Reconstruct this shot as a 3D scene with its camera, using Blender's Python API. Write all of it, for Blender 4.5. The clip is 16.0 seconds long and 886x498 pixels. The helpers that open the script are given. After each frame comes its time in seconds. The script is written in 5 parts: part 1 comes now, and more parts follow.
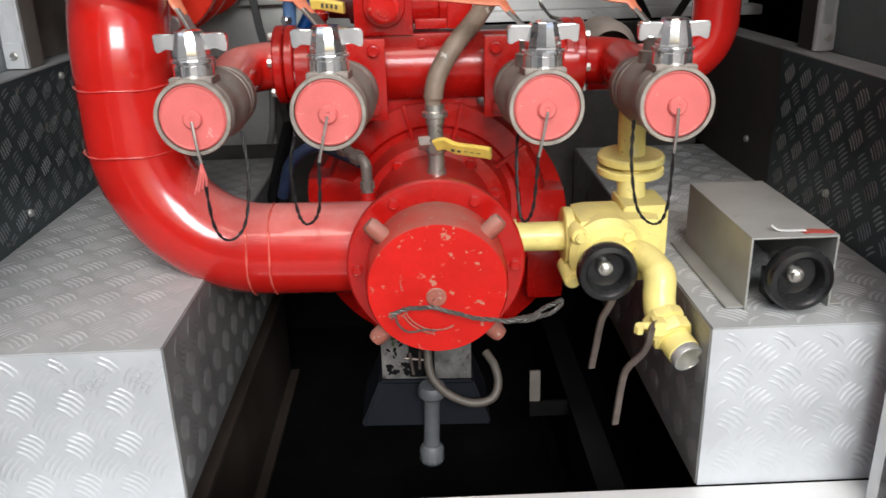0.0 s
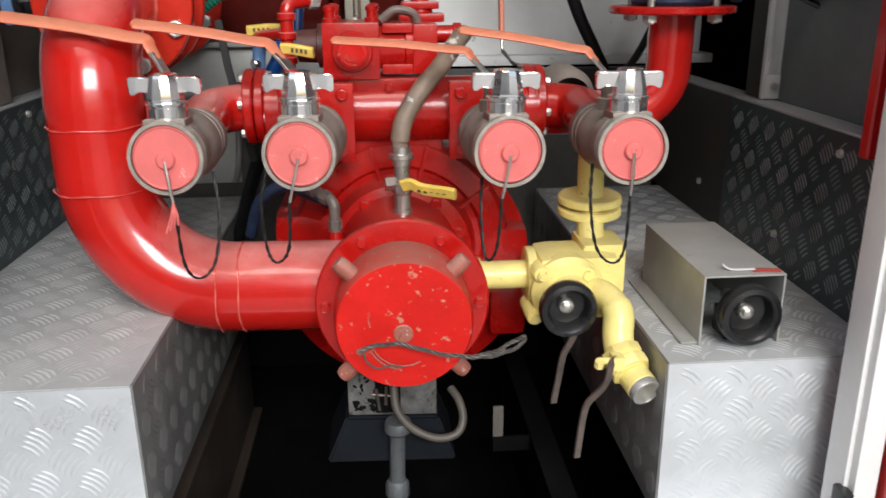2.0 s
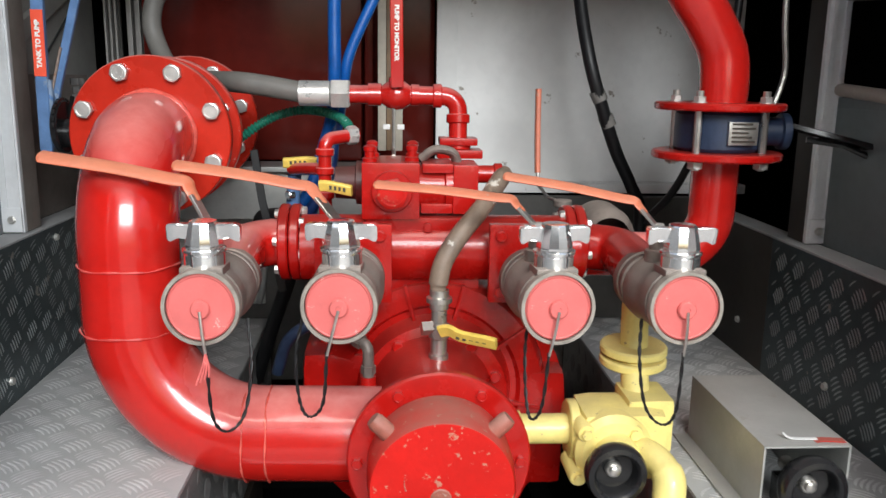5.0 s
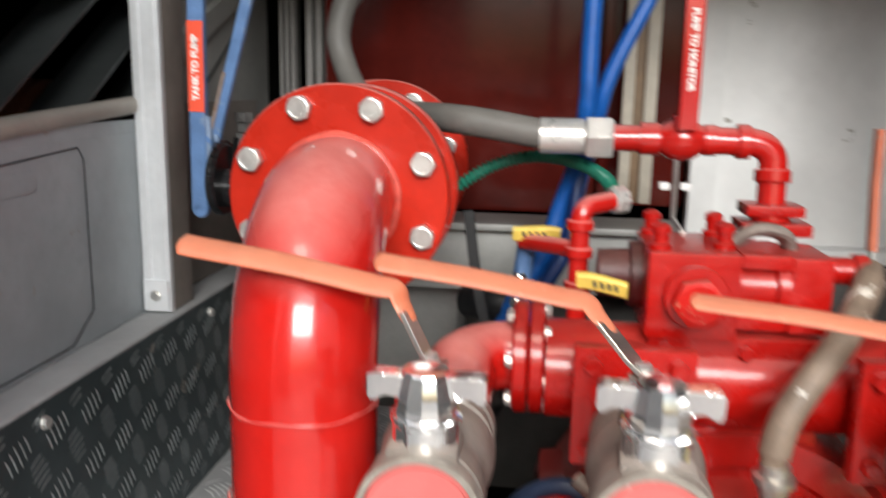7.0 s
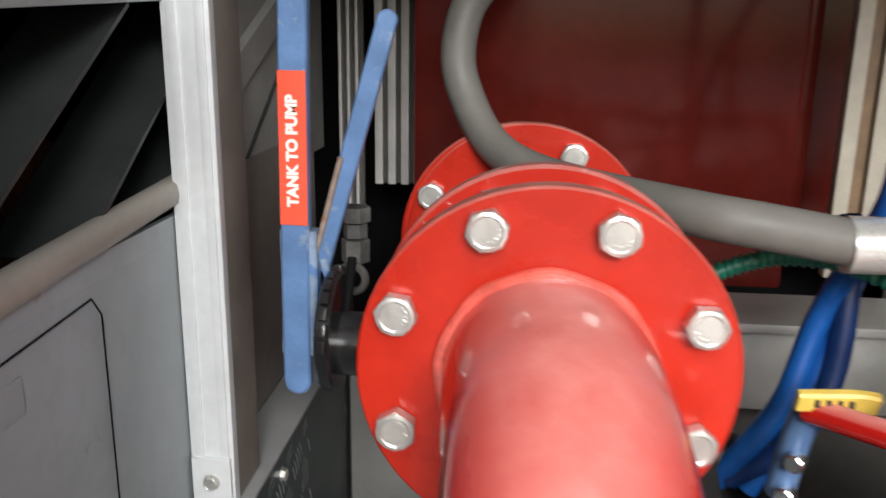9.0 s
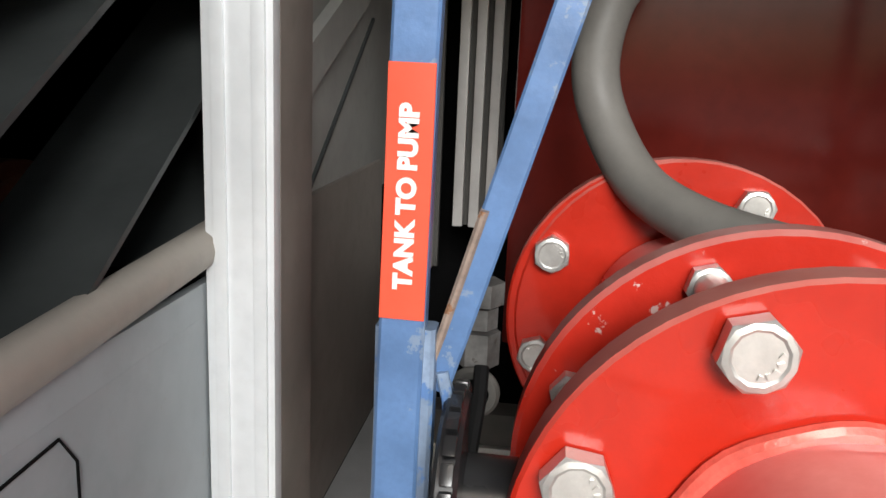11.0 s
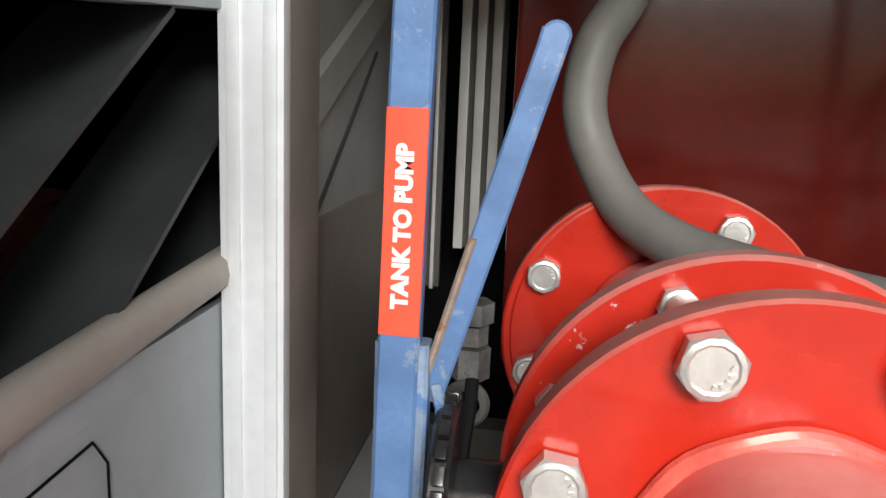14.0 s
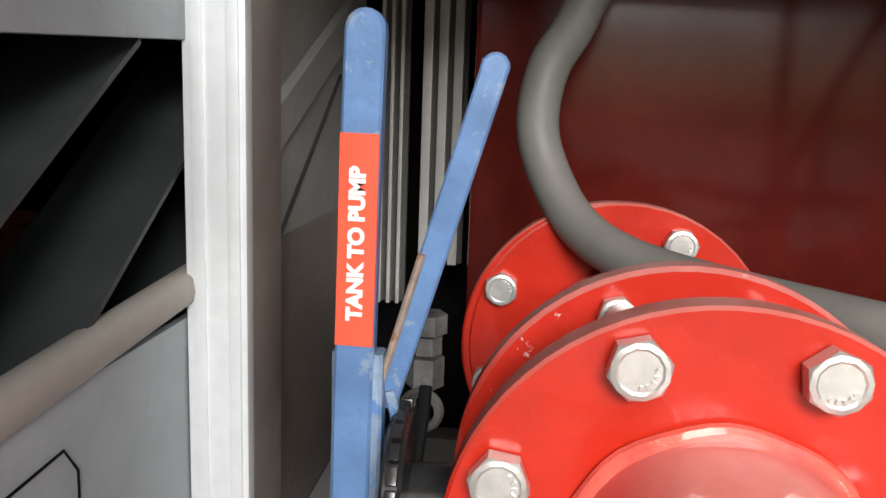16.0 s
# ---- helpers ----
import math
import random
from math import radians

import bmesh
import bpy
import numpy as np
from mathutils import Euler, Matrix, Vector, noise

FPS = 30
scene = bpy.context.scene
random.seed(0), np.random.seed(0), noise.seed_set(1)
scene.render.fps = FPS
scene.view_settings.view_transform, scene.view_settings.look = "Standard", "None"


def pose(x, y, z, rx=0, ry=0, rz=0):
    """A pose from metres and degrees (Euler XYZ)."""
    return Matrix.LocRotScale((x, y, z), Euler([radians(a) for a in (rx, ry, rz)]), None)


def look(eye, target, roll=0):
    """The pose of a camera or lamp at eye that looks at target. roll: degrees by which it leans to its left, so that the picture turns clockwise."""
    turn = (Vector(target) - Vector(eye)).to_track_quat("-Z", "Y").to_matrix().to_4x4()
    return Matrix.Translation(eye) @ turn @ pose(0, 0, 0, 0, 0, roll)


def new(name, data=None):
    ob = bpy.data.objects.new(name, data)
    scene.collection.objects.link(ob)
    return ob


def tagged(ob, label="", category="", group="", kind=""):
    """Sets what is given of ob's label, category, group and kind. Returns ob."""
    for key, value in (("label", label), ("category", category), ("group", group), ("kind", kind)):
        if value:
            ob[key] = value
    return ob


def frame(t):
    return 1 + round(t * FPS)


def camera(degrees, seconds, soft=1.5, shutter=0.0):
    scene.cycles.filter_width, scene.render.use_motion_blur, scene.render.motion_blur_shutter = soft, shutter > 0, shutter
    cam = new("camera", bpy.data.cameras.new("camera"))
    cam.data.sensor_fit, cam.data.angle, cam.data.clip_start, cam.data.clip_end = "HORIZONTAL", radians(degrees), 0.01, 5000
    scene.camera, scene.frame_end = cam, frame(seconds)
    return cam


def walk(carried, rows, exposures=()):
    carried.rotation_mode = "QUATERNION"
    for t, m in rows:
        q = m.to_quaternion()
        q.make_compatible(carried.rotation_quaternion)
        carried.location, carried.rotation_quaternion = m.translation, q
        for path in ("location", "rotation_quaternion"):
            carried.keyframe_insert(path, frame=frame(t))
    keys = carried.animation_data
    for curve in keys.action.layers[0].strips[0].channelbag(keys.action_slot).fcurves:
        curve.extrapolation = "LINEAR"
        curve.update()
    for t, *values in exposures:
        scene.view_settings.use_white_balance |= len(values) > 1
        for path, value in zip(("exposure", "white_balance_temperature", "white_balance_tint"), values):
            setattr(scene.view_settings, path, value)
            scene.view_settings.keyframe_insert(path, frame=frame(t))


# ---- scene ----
cam = camera(57.3, 16.0, 1.5, 0.5)
PATH = [
    (0, (0.106, 0.133, 1.609), (0.145, 2.001, 0.896), -1.6),
    (0.5, (0.084, 0.122, 1.618), (0.095, 1.996, 0.92), -1.2),
    (1, (0.08, 0.11, 1.63), (0.144, 2.005, 0.993), -0.5),
    (1.5, (0.083, 0.099, 1.633), (0.136, 1.999, 1.011), -0.7),
    (2, (0.095, 0.099, 1.624), (0.235, 1.992, 0.995), -0.5),
    (2.5, (0.099, 0.111, 1.621), (0.278, 1.98, 0.932), -0.7),
    (3, (0.133, 0.122, 1.607), (0.368, 1.971, 0.884), -0.2),
    (3.5, (0.104, 0.122, 1.679), (0.242, 2.058, 1.197), 0.0),
    (3.7, (0.09, 0.12, 1.699), (0.21, 2.072, 1.281), 0.2),
    (5.8, (-0.039, 0.329, 1.696), (0.094, 2.282, 1.286), 1.1),
    (6, (-0.077, 0.384, 1.689), (0.046, 2.336, 1.273), 0.2),
    (6.5, (-0.135, 0.495, 1.689), (-0.097, 2.435, 1.204), 0.5),
    (7, (-0.127, 0.674, 1.733), (-0.365, 2.62, 1.335), 1.1),
    (7.5, (-0.128, 0.796, 1.822), (-0.587, 2.691, 1.378), 3.2),
    (8, (-0.219, 0.887, 1.833), (-0.619, 2.779, 1.325), 2.4),
    (8.5, (-0.325, 0.994, 1.843), (-0.530, 2.923, 1.358), 2.15),
    (9, (-0.414, 1.11, 1.831), (-0.584, 3.038, 1.328), 0.8),
    (9.5, (-0.476, 1.251, 1.817), (-0.676, 3.179, 1.322), 0.9),
    (10, (-0.513, 1.342, 1.805), (-0.741, 3.272, 1.334), 2.0),
    (12.5, (-0.519, 1.35, 1.807), (-0.772, 3.287, 1.38), 2.4),
    (13, (-0.516, 1.345, 1.809), (-0.768, 3.283, 1.384), 2.3),
    (13.5, (-0.512, 1.335, 1.815), (-0.774, 3.277, 1.414), 2.1),
    (14, (-0.506, 1.308, 1.817), (-0.768, 3.252, 1.427), 2.3),
    (14.5, (-0.498, 1.296, 1.818), (-0.74, 3.248, 1.458), 2.0),
    (15, (-0.493, 1.286, 1.822), (-0.716, 3.242, 1.47), 2.3),
    (15.5, (-0.492, 1.284, 1.821), (-0.706, 3.241, 1.468), 2.3),
    (16, (-0.49, 1.28, 1.823), (-0.69, 3.239, 1.473), 2.0),
]
walk(cam, [(t, look(eye, target, roll)) for t, eye, target, roll in PATH],
     [(0, 0.02, 6500, 10), (3.0, 0.0, 6500, 10), (3.7, -0.02, 6500, 10), (5.8, 0.22, 6300, 8), (6.5, 0.2, 6300, 8), (7.0, 0.35, 6700, 10), (7.5, 0.65, 6800, 10), (8.0, 0.6, 6800, 10), (8.5, 0.3, 6800, 10), (9.0, 0.5, 6700, 10), (9.5, 0.7, 6750, 10), (12.5, 0.7, 6750, 10), (16.0, 0.72, 6750, 10)])

# ---- world and light ----
world = bpy.data.worlds.new("world")
scene.world = world
world.use_nodes = True
wn = world.node_tree
sky = wn.nodes.new("ShaderNodeTexSky")
sky.sky_type = "NISHITA"
sky.sun_disc = False
sky.sun_elevation = radians(50)
sky.sun_rotation = radians(188)
sky.air_density, sky.dust_density = 1.5, 4.0
wn.links.new(sky.outputs[0], wn.nodes["Background"].inputs[0])
wn.nodes["Background"].inputs[1].default_value = 0.15
sun = bpy.data.lights.new("sun", "SUN")
sun.energy, sun.angle, sun.color = 1.0, radians(30), (1.0, 0.97, 0.93)
sun_ob = new("sun", sun)
sun_ob.matrix_world = look((-1.5, -10.0, 12.5), (0, 0, 0))
# added lamp standing in for daylight at the open end behind the camera
daylight_lamp = bpy.data.lights.new("daylight_lamp", "AREA")
daylight_lamp.shape, daylight_lamp.size, daylight_lamp.size_y = "RECTANGLE", 3.4, 1.9
daylight_lamp.energy, daylight_lamp.color = 420, (0.97, 0.99, 1.0)
new("daylight_lamp", daylight_lamp).matrix_world = look((1.0, -4.6, 4.4), (0.2, 1.5, 1.5))

# ---- materials ----


def mat(name, color, rough=0.5, metal=0.0, var=0.15, scale=12.0, bump=0.0, bscale=60.0, dust=0.0, dust_color=(0.28, 0.24, 0.2),
        wear=0.0, wear_color=(0.35, 0.33, 0.3), coat=0.0, wear_scale=25.0, rvar=0.15, spec=0.5, dust_lo=0.2):
    m = bpy.data.materials.new(name)
    m.use_nodes = True
    nt = m.node_tree
    N, L = nt.nodes, nt.links
    b = N["Principled BSDF"]
    b.inputs["Metallic"].default_value = metal
    b.inputs["Coat Weight"].default_value = coat
    b.inputs["Specular IOR Level"].default_value = spec
    b.inputs["Coat Roughness"].default_value = 0.06
    geo = N.new("ShaderNodeNewGeometry")

    def noise_at(sc, detail=4.0, rough_=0.6):
        n = N.new("ShaderNodeTexNoise")
        n.inputs["Scale"].default_value, n.inputs["Detail"].default_value, n.inputs["Roughness"].default_value = sc, detail, rough_
        L.new(geo.outputs["Position"], n.inputs["Vector"])
        return n.outputs["Fac"]

    def ramp(src, lo, hi, a=0.0, c=1.0):
        r = N.new("ShaderNodeMapRange")
        r.inputs[1].default_value, r.inputs[2].default_value, r.inputs[3].default_value, r.inputs[4].default_value = lo, hi, a, c
        L.new(src, r.inputs[0])
        return r.outputs[0]

    def mix(fac, a, c):
        x = N.new("ShaderNodeMix")
        x.data_type = "RGBA"
        for s, v in ((x.inputs[0], fac), (x.inputs[6], a), (x.inputs[7], c)):
            if hasattr(v, "is_linked"):
                L.new(v, s)
            else:
                s.default_value = v if isinstance(v, float) else (*v, 1)
        return x.outputs[2]

    def mul(a, c):
        x = N.new("ShaderNodeMath")
        x.operation = "MULTIPLY"
        for s, v in ((x.inputs[0], a), (x.inputs[1], c)):
            if hasattr(v, "is_linked"):
                L.new(v, s)
            else:
                s.default_value = v
        return x.outputs[0]
    big, fine = noise_at(scale), noise_at(scale * 9)
    dark = tuple(c * (1 - var) for c in color)
    light = tuple(min(1, c * (1 + var)) for c in color)
    col = mix(ramp(big, 0.3, 0.7), dark, light)
    col = mix(mul(ramp(fine, 0.45, 0.75), 0.35), col, tuple(c * (1 - var * 1.4) for c in color))
    rsrc = ramp(big, 0.3, 0.7, max(0.02, rough - rvar * rough), min(1, rough + rvar * rough))
    if wear:
        w = ramp(noise_at(wear_scale, 6.0, 0.7), 0.66 - 0.25 * wear, 0.69 - 0.25 * wear)
        col = mix(w, col, wear_color)
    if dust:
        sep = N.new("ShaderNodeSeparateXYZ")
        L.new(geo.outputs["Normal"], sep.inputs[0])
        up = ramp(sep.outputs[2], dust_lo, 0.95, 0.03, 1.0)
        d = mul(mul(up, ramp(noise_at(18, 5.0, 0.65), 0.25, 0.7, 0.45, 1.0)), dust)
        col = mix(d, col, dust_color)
        x = N.new("ShaderNodeMix")
        L.new(d, x.inputs[0])
        L.new(rsrc, x.inputs[2])
        x.inputs[3].default_value = 0.85
        rsrc = x.outputs[0]
    L.new(col, b.inputs["Base Color"])
    L.new(rsrc, b.inputs["Roughness"])
    if bump:
        bp = N.new("ShaderNodeBump")
        bp.inputs["Strength"].default_value, bp.inputs["Distance"].default_value = bump, 0.002
        L.new(noise_at(bscale, 5.0), bp.inputs["Height"])
        L.new(bp.outputs[0], b.inputs["Normal"])
    return m


# besides dust, the pink dust colour paints the sheen on upward-facing pipe tops
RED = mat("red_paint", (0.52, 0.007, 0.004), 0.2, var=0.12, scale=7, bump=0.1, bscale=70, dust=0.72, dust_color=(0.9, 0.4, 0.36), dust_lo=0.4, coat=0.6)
REDCAST = mat("red_cast_paint", (0.43, 0.006, 0.004), 0.26, spec=0.35, var=0.15, scale=14, bump=0.2, bscale=130, dust=0.3, dust_color=(0.26, 0.1, 0.08), coat=0.35)
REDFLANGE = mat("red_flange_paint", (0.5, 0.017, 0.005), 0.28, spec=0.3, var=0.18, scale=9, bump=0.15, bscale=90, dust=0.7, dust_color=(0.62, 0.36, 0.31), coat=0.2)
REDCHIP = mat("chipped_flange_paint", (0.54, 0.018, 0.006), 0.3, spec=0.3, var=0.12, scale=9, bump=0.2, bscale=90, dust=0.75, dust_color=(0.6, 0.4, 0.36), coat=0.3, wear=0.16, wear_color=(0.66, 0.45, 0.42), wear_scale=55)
REDCAP = mat("red_chipped_paint", (0.56, 0.008, 0.005), 0.42, spec=0.25, var=0.12, scale=11, bump=0.3, bscale=70, dust=0.8, dust_color=(0.27, 0.15, 0.115), wear=0.2, wear_color=(0.48, 0.19, 0.13), wear_scale=55)
# tank red kept very dark: shade under the bay roof is in it
REDPLATE = mat("shade_darkened_tank_red", (0.095, 0.011, 0.008), 0.14, var=0.3, scale=4, bump=0.05, bscale=30, spec=0.22)
REDBODY = mat("red_body_paint", (0.52, 0.014, 0.012), 0.18, var=0.05, scale=4, coat=0.8)
PINK = mat("faded_pink_plastic", (0.66, 0.145, 0.135), 0.5, var=0.08, scale=30, bump=0.15, bscale=120, wear=0.1, wear_color=(0.75, 0.4, 0.36), wear_scale=60, dust=0.2, dust_color=(0.5, 0.34, 0.3))
CHROME = mat("chrome", (0.96, 0.96, 0.96), 0.1, 0.95, var=0.04, scale=20, rvar=0.3)
BRIGHT = mat("bright_zinc", (0.78, 0.77, 0.74), 0.3, 0.55, var=0.1, scale=30, bump=0.08)
MAROON = mat("dark_maroon_casting", (0.07, 0.008, 0.008), 0.45, var=0.3, scale=20, bump=0.3, dust=0.25)
HELPERWALL = mat("grey_helper_wall", (0.3, 0.295, 0.285), 0.8, var=0.15, scale=1.2)
BOLT = mat("galvanised_bolt", (0.66, 0.65, 0.62), 0.34, 0.7, var=0.12, scale=60, bump=0.1, bscale=200)
BRASS = mat("dusty_bronze_valve", (0.23, 0.197, 0.175), 0.48, 0.4, var=0.3, scale=25, bump=0.3, bscale=140, dust=0.8, dust_color=(0.42, 0.36, 0.315))
RINGM = mat("worn_alloy_rim", (0.36, 0.325, 0.285), 0.42, 0.4, var=0.25, scale=40, bump=0.25, bscale=120, dust=0.2)
STEEL = mat("zinc_plated_steel", (0.6, 0.58, 0.54), 0.32, 0.9, var=0.15, scale=30, bump=0.15, bscale=120)
RUSTY = mat("dull_lever_steel", (0.15, 0.12, 0.105), 0.36, 0.6, var=0.3, scale=40, bump=0.3, wear=0.15, wear_color=(0.2, 0.09, 0.045))
ORANGE = mat("orange_lever_sleeve", (0.64, 0.165, 0.08), 0.42, var=0.14, scale=30, bump=0.14, dust=0.5, dust_color=(0.58, 0.3, 0.2), wear=0.08, wear_color=(0.5, 0.3, 0.22), wear_scale=60)
YELLOW = mat("yellow_cast_paint", (0.86, 0.72, 0.24), 0.38, var=0.1, scale=22, bump=0.35, bscale=90, dust=0.35, dust_color=(0.6, 0.5, 0.26), coat=0.25, wear=0.06, wear_color=(0.4, 0.3, 0.15), wear_scale=60)
YTAG = mat("yellow_handle_sleeve", (0.82, 0.6, 0.12), 0.4, var=0.12, scale=50)
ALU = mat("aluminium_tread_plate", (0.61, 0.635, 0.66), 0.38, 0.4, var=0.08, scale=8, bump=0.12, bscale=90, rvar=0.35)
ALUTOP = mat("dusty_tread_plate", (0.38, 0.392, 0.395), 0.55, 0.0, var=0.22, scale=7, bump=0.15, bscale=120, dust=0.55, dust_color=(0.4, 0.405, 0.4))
RAILM = mat("dusty_rolled_rail", (0.4, 0.365, 0.32), 0.5, 0.15, var=0.16, scale=9, bump=0.12, dust=0.4, dust_color=(0.4, 0.36, 0.32))
# weld red paled so that the bead's highlight sits in its colour
WELD = mat("glossy_glint_weld", (0.72, 0.12, 0.09), 0.14, var=0.25, scale=60, bump=0.4, bscale=150, coat=0.9)
DUSTYRED = mat("dusty_worn_red_paint", (0.32, 0.1, 0.07), 0.5, var=0.2, scale=40, bump=0.2, dust=0.6, dust_color=(0.4, 0.29, 0.24), wear=0.15, wear_color=(0.45, 0.36, 0.3), wear_scale=60)
STEPSIDE = mat("mid_grey_plate", (0.26, 0.26, 0.255), 0.42, 0.35, var=0.2, scale=8, bump=0.15, bscale=90)
PAN = mat("oily_blue_grey_pipe", (0.085, 0.092, 0.097), 0.5, var=0.35, scale=18, bump=0.3, bscale=80)
BLUEPAN = mat("near_black_blue_pan", (0.007, 0.009, 0.013), 0.7, spec=0.12, var=0.4, scale=10, bump=0.2, bscale=60)
BROWNSHEET = mat("mid_brown_sheet", (0.2, 0.175, 0.155), 0.55, var=0.3, scale=6, bump=0.15, bscale=50)
DUSTSHEET = mat("dusty_grey_sheet", (0.3, 0.3, 0.28), 0.55, var=0.2, scale=7, bump=0.12, bscale=50)
# dark brown for surfaces lost in shade on the right side
SHADESHEET = mat("shade_brown_sheet", (0.03, 0.025, 0.02), 0.6, var=0.35, scale=5, bump=0.15, bscale=50)
RIBALU = mat("dusty_aluminium_rib", (0.5, 0.48, 0.46), 0.5, 0.2, var=0.15, scale=9, bump=0.1)
GRIMEBLOCK = mat("oily_grey_casting", (0.12, 0.115, 0.11), 0.6, 0.0, var=0.6, scale=26, bump=0.5, bscale=70, wear=0.3, wear_color=(0.04, 0.035, 0.03), wear_scale=60)
# shaded copy of BLUE for the occluded lower tube
BLUESHADED = mat("shaded_blue_hose", (0.006, 0.03, 0.13), 0.45, var=0.2, scale=30)
TOPBAR = mat("worn_tread_bar", (0.52, 0.53, 0.53), 0.35, 0.0, var=0.2, scale=20)
# wall bars coloured lighter than their plate to show the glint on them
WALLBAR = mat("glinting_tread_bar", (0.3, 0.33, 0.335), 0.34, 0.55, var=0.35, scale=9)
# darker copy of GREYP for the right side, which lies in shade
PANELSHADE = mat("shaded_grey_panel", (0.14, 0.17, 0.175), 0.5, 0.1, var=0.2, scale=6, bump=0.1, bscale=50)
# step plate's aluminium darkened for the shade on the bay walls
ALUWALL = mat("shaded_tread_plate", (0.06, 0.08, 0.085), 0.42, 0.45, var=0.25, scale=6, bump=0.2, bscale=90, wear=0.12, wear_color=(0.3, 0.28, 0.25), wear_scale=12)
EXTR = mat("aluminium_extrusion", (0.8, 0.82, 0.835), 0.36, 0.2, var=0.1, scale=9, bump=0.08)
GREYP = mat("grey_sheet_panel", (0.37, 0.405, 0.42), 0.42, 0.15, var=0.15, scale=6, bump=0.1, bscale=50, wear=0.05)
# vane grey cut down to carry the shade of the louvre gap
VANE = mat("shaded_grey_vane", (0.05, 0.056, 0.056), 0.5, 0.3, var=0.25, scale=9, bump=0.1)
SHEET = mat("grey_painted_steel_box", (0.39, 0.39, 0.37), 0.42, 0.3, var=0.12, scale=14, bump=0.1, dust=0.4, dust_color=(0.43, 0.425, 0.4), wear=0.05)
WHITE = mat("off_white_panel", (0.8, 0.795, 0.78), 0.5, var=0.1, scale=4, bump=0.08, wear=0.06, wear_color=(0.35, 0.32, 0.28), wear_scale=14)
SEAL = mat("white_frame_paint", (0.78, 0.78, 0.77), 0.4, var=0.05, scale=8)
BLACK = mat("black_rubber", (0.01, 0.01, 0.011), 0.45, spec=0.35, var=0.3, scale=30, bump=0.15, dust=0.08, dust_color=(0.12, 0.11, 0.1))
BAKELITE = mat("black_bakelite", (0.012, 0.012, 0.013), 0.22, var=0.2, scale=30, dust=0.15, dust_color=(0.1, 0.1, 0.1))
# dark grey: on the back panel, shade behind the pipes is in it
PIT = mat("dark_bay_grey", (0.07, 0.066, 0.06), 0.7, 0.0, var=0.4, scale=5, bump=0.2, dust=0.2, dust_color=(0.18, 0.16, 0.14))
# near-black: on the shell, the bay's deep shade put into the colour
DARK = mat("near_black_matt", (0.004, 0.004, 0.0042), 0.8, 0.0, var=0.4, scale=8, bump=0.3, spec=0.12)
DARKBLUE = mat("dark_blue_cast", (0.02, 0.035, 0.075), 0.45, var=0.3, scale=30, bump=0.2)
GREYHOSE = mat("grey_rubber_hose", (0.155, 0.147, 0.135), 0.55, var=0.12, scale=25, bump=0.15, dust=0.35, dust_color=(0.3, 0.275, 0.24))
BROWNHOSE = mat("dusty_brown_hose", (0.22, 0.165, 0.125), 0.5, var=0.2, scale=40, bump=0.2, wear=0.12, wear_color=(0.6, 0.56, 0.5))
MOSS = mat("dull_moss", (0.05, 0.075, 0.03), 0.9, var=0.4, scale=60)
GREEN = mat("green_ribbed_hose", (0.015, 0.17, 0.11), 0.35, var=0.2, scale=40)
BLUE = mat("blue_hose", (0.006, 0.1, 0.4), 0.4, var=0.2, scale=30)
BLUELEV = mat("blue_painted_lever", (0.105, 0.2, 0.39), 0.36, var=0.22, scale=26, bump=0.14, bscale=120, wear=0.2, wear_color=(0.2, 0.27, 0.38), wear_scale=38, dust=0.2)
BLUEGREY = mat("rubbed_grey_blue_paint", (0.2, 0.27, 0.38), 0.42, var=0.3, scale=34, bump=0.15, bscale=120, wear=0.3, wear_color=(0.09, 0.19, 0.4), wear_scale=30)
BAREEDGE = mat("rust_stained_bare_edge", (0.3, 0.23, 0.19), 0.55, var=0.35, scale=60, bump=0.2, wear=0.3, wear_color=(0.25, 0.12, 0.06), wear_scale=70)
LABELRED = mat("orange_red_label", (0.85, 0.1, 0.05), 0.4, var=0.05, scale=30)
LABELWHITE = mat("white_print", (0.85, 0.82, 0.78), 0.5, var=0.04)
PRINT = mat("dark_print", (0.05, 0.04, 0.03), 0.5, var=0.1)
PALE = mat("pale_wood_strip", (0.5, 0.45, 0.37), 0.6, var=0.15, scale=20, bump=0.1)
TAN = mat("tan_wood_strip", (0.22, 0.14, 0.08), 0.6, var=0.25, scale=20, bump=0.15)
CONCRETE = mat("concrete_ground", (0.36, 0.35, 0.33), 0.85, var=0.2, scale=1.5, bump=0.3, bscale=40)
RUSTBROWN = mat("rust_brown_steel", (0.28, 0.1, 0.05), 0.6, var=0.3, scale=16, bump=0.3, bscale=60, wear=0.1, wear_color=(0.12, 0.05, 0.03))
COPPER = mat("brown_wall", (0.06, 0.044, 0.034), 0.6, var=0.2, scale=8)
BEIGE = mat("beige_tube", (0.085, 0.072, 0.06), 0.5, var=0.2, scale=40, bump=0.1)
CORD = mat("twisted_steel_cord", (0.12, 0.11, 0.1), 0.45, 0.5, var=0.3, scale=120, bump=0.3, bscale=300)

# ---- mesh helpers ----
BASE = {}


def finish(name, bm, m, base, sharp=35):
    bm.transform(Matrix.Translation(-Vector(base)))
    bmesh.ops.recalc_face_normals(bm, faces=bm.faces)
    me = bpy.data.meshes.new(name)
    bm.to_mesh(me)
    bm.free()
    me.materials.append(m)
    for p in me.polygons:
        p.use_smooth = True
    me.set_sharp_from_angle(angle=radians(sharp))
    return me


def thing(name, at, label, category, group="", kind=""):
    ob = new(name)
    ob.location = at
    ob.empty_display_size = 0.05
    BASE[ob.name] = Vector(at)
    return tagged(ob, label, category, group, kind)


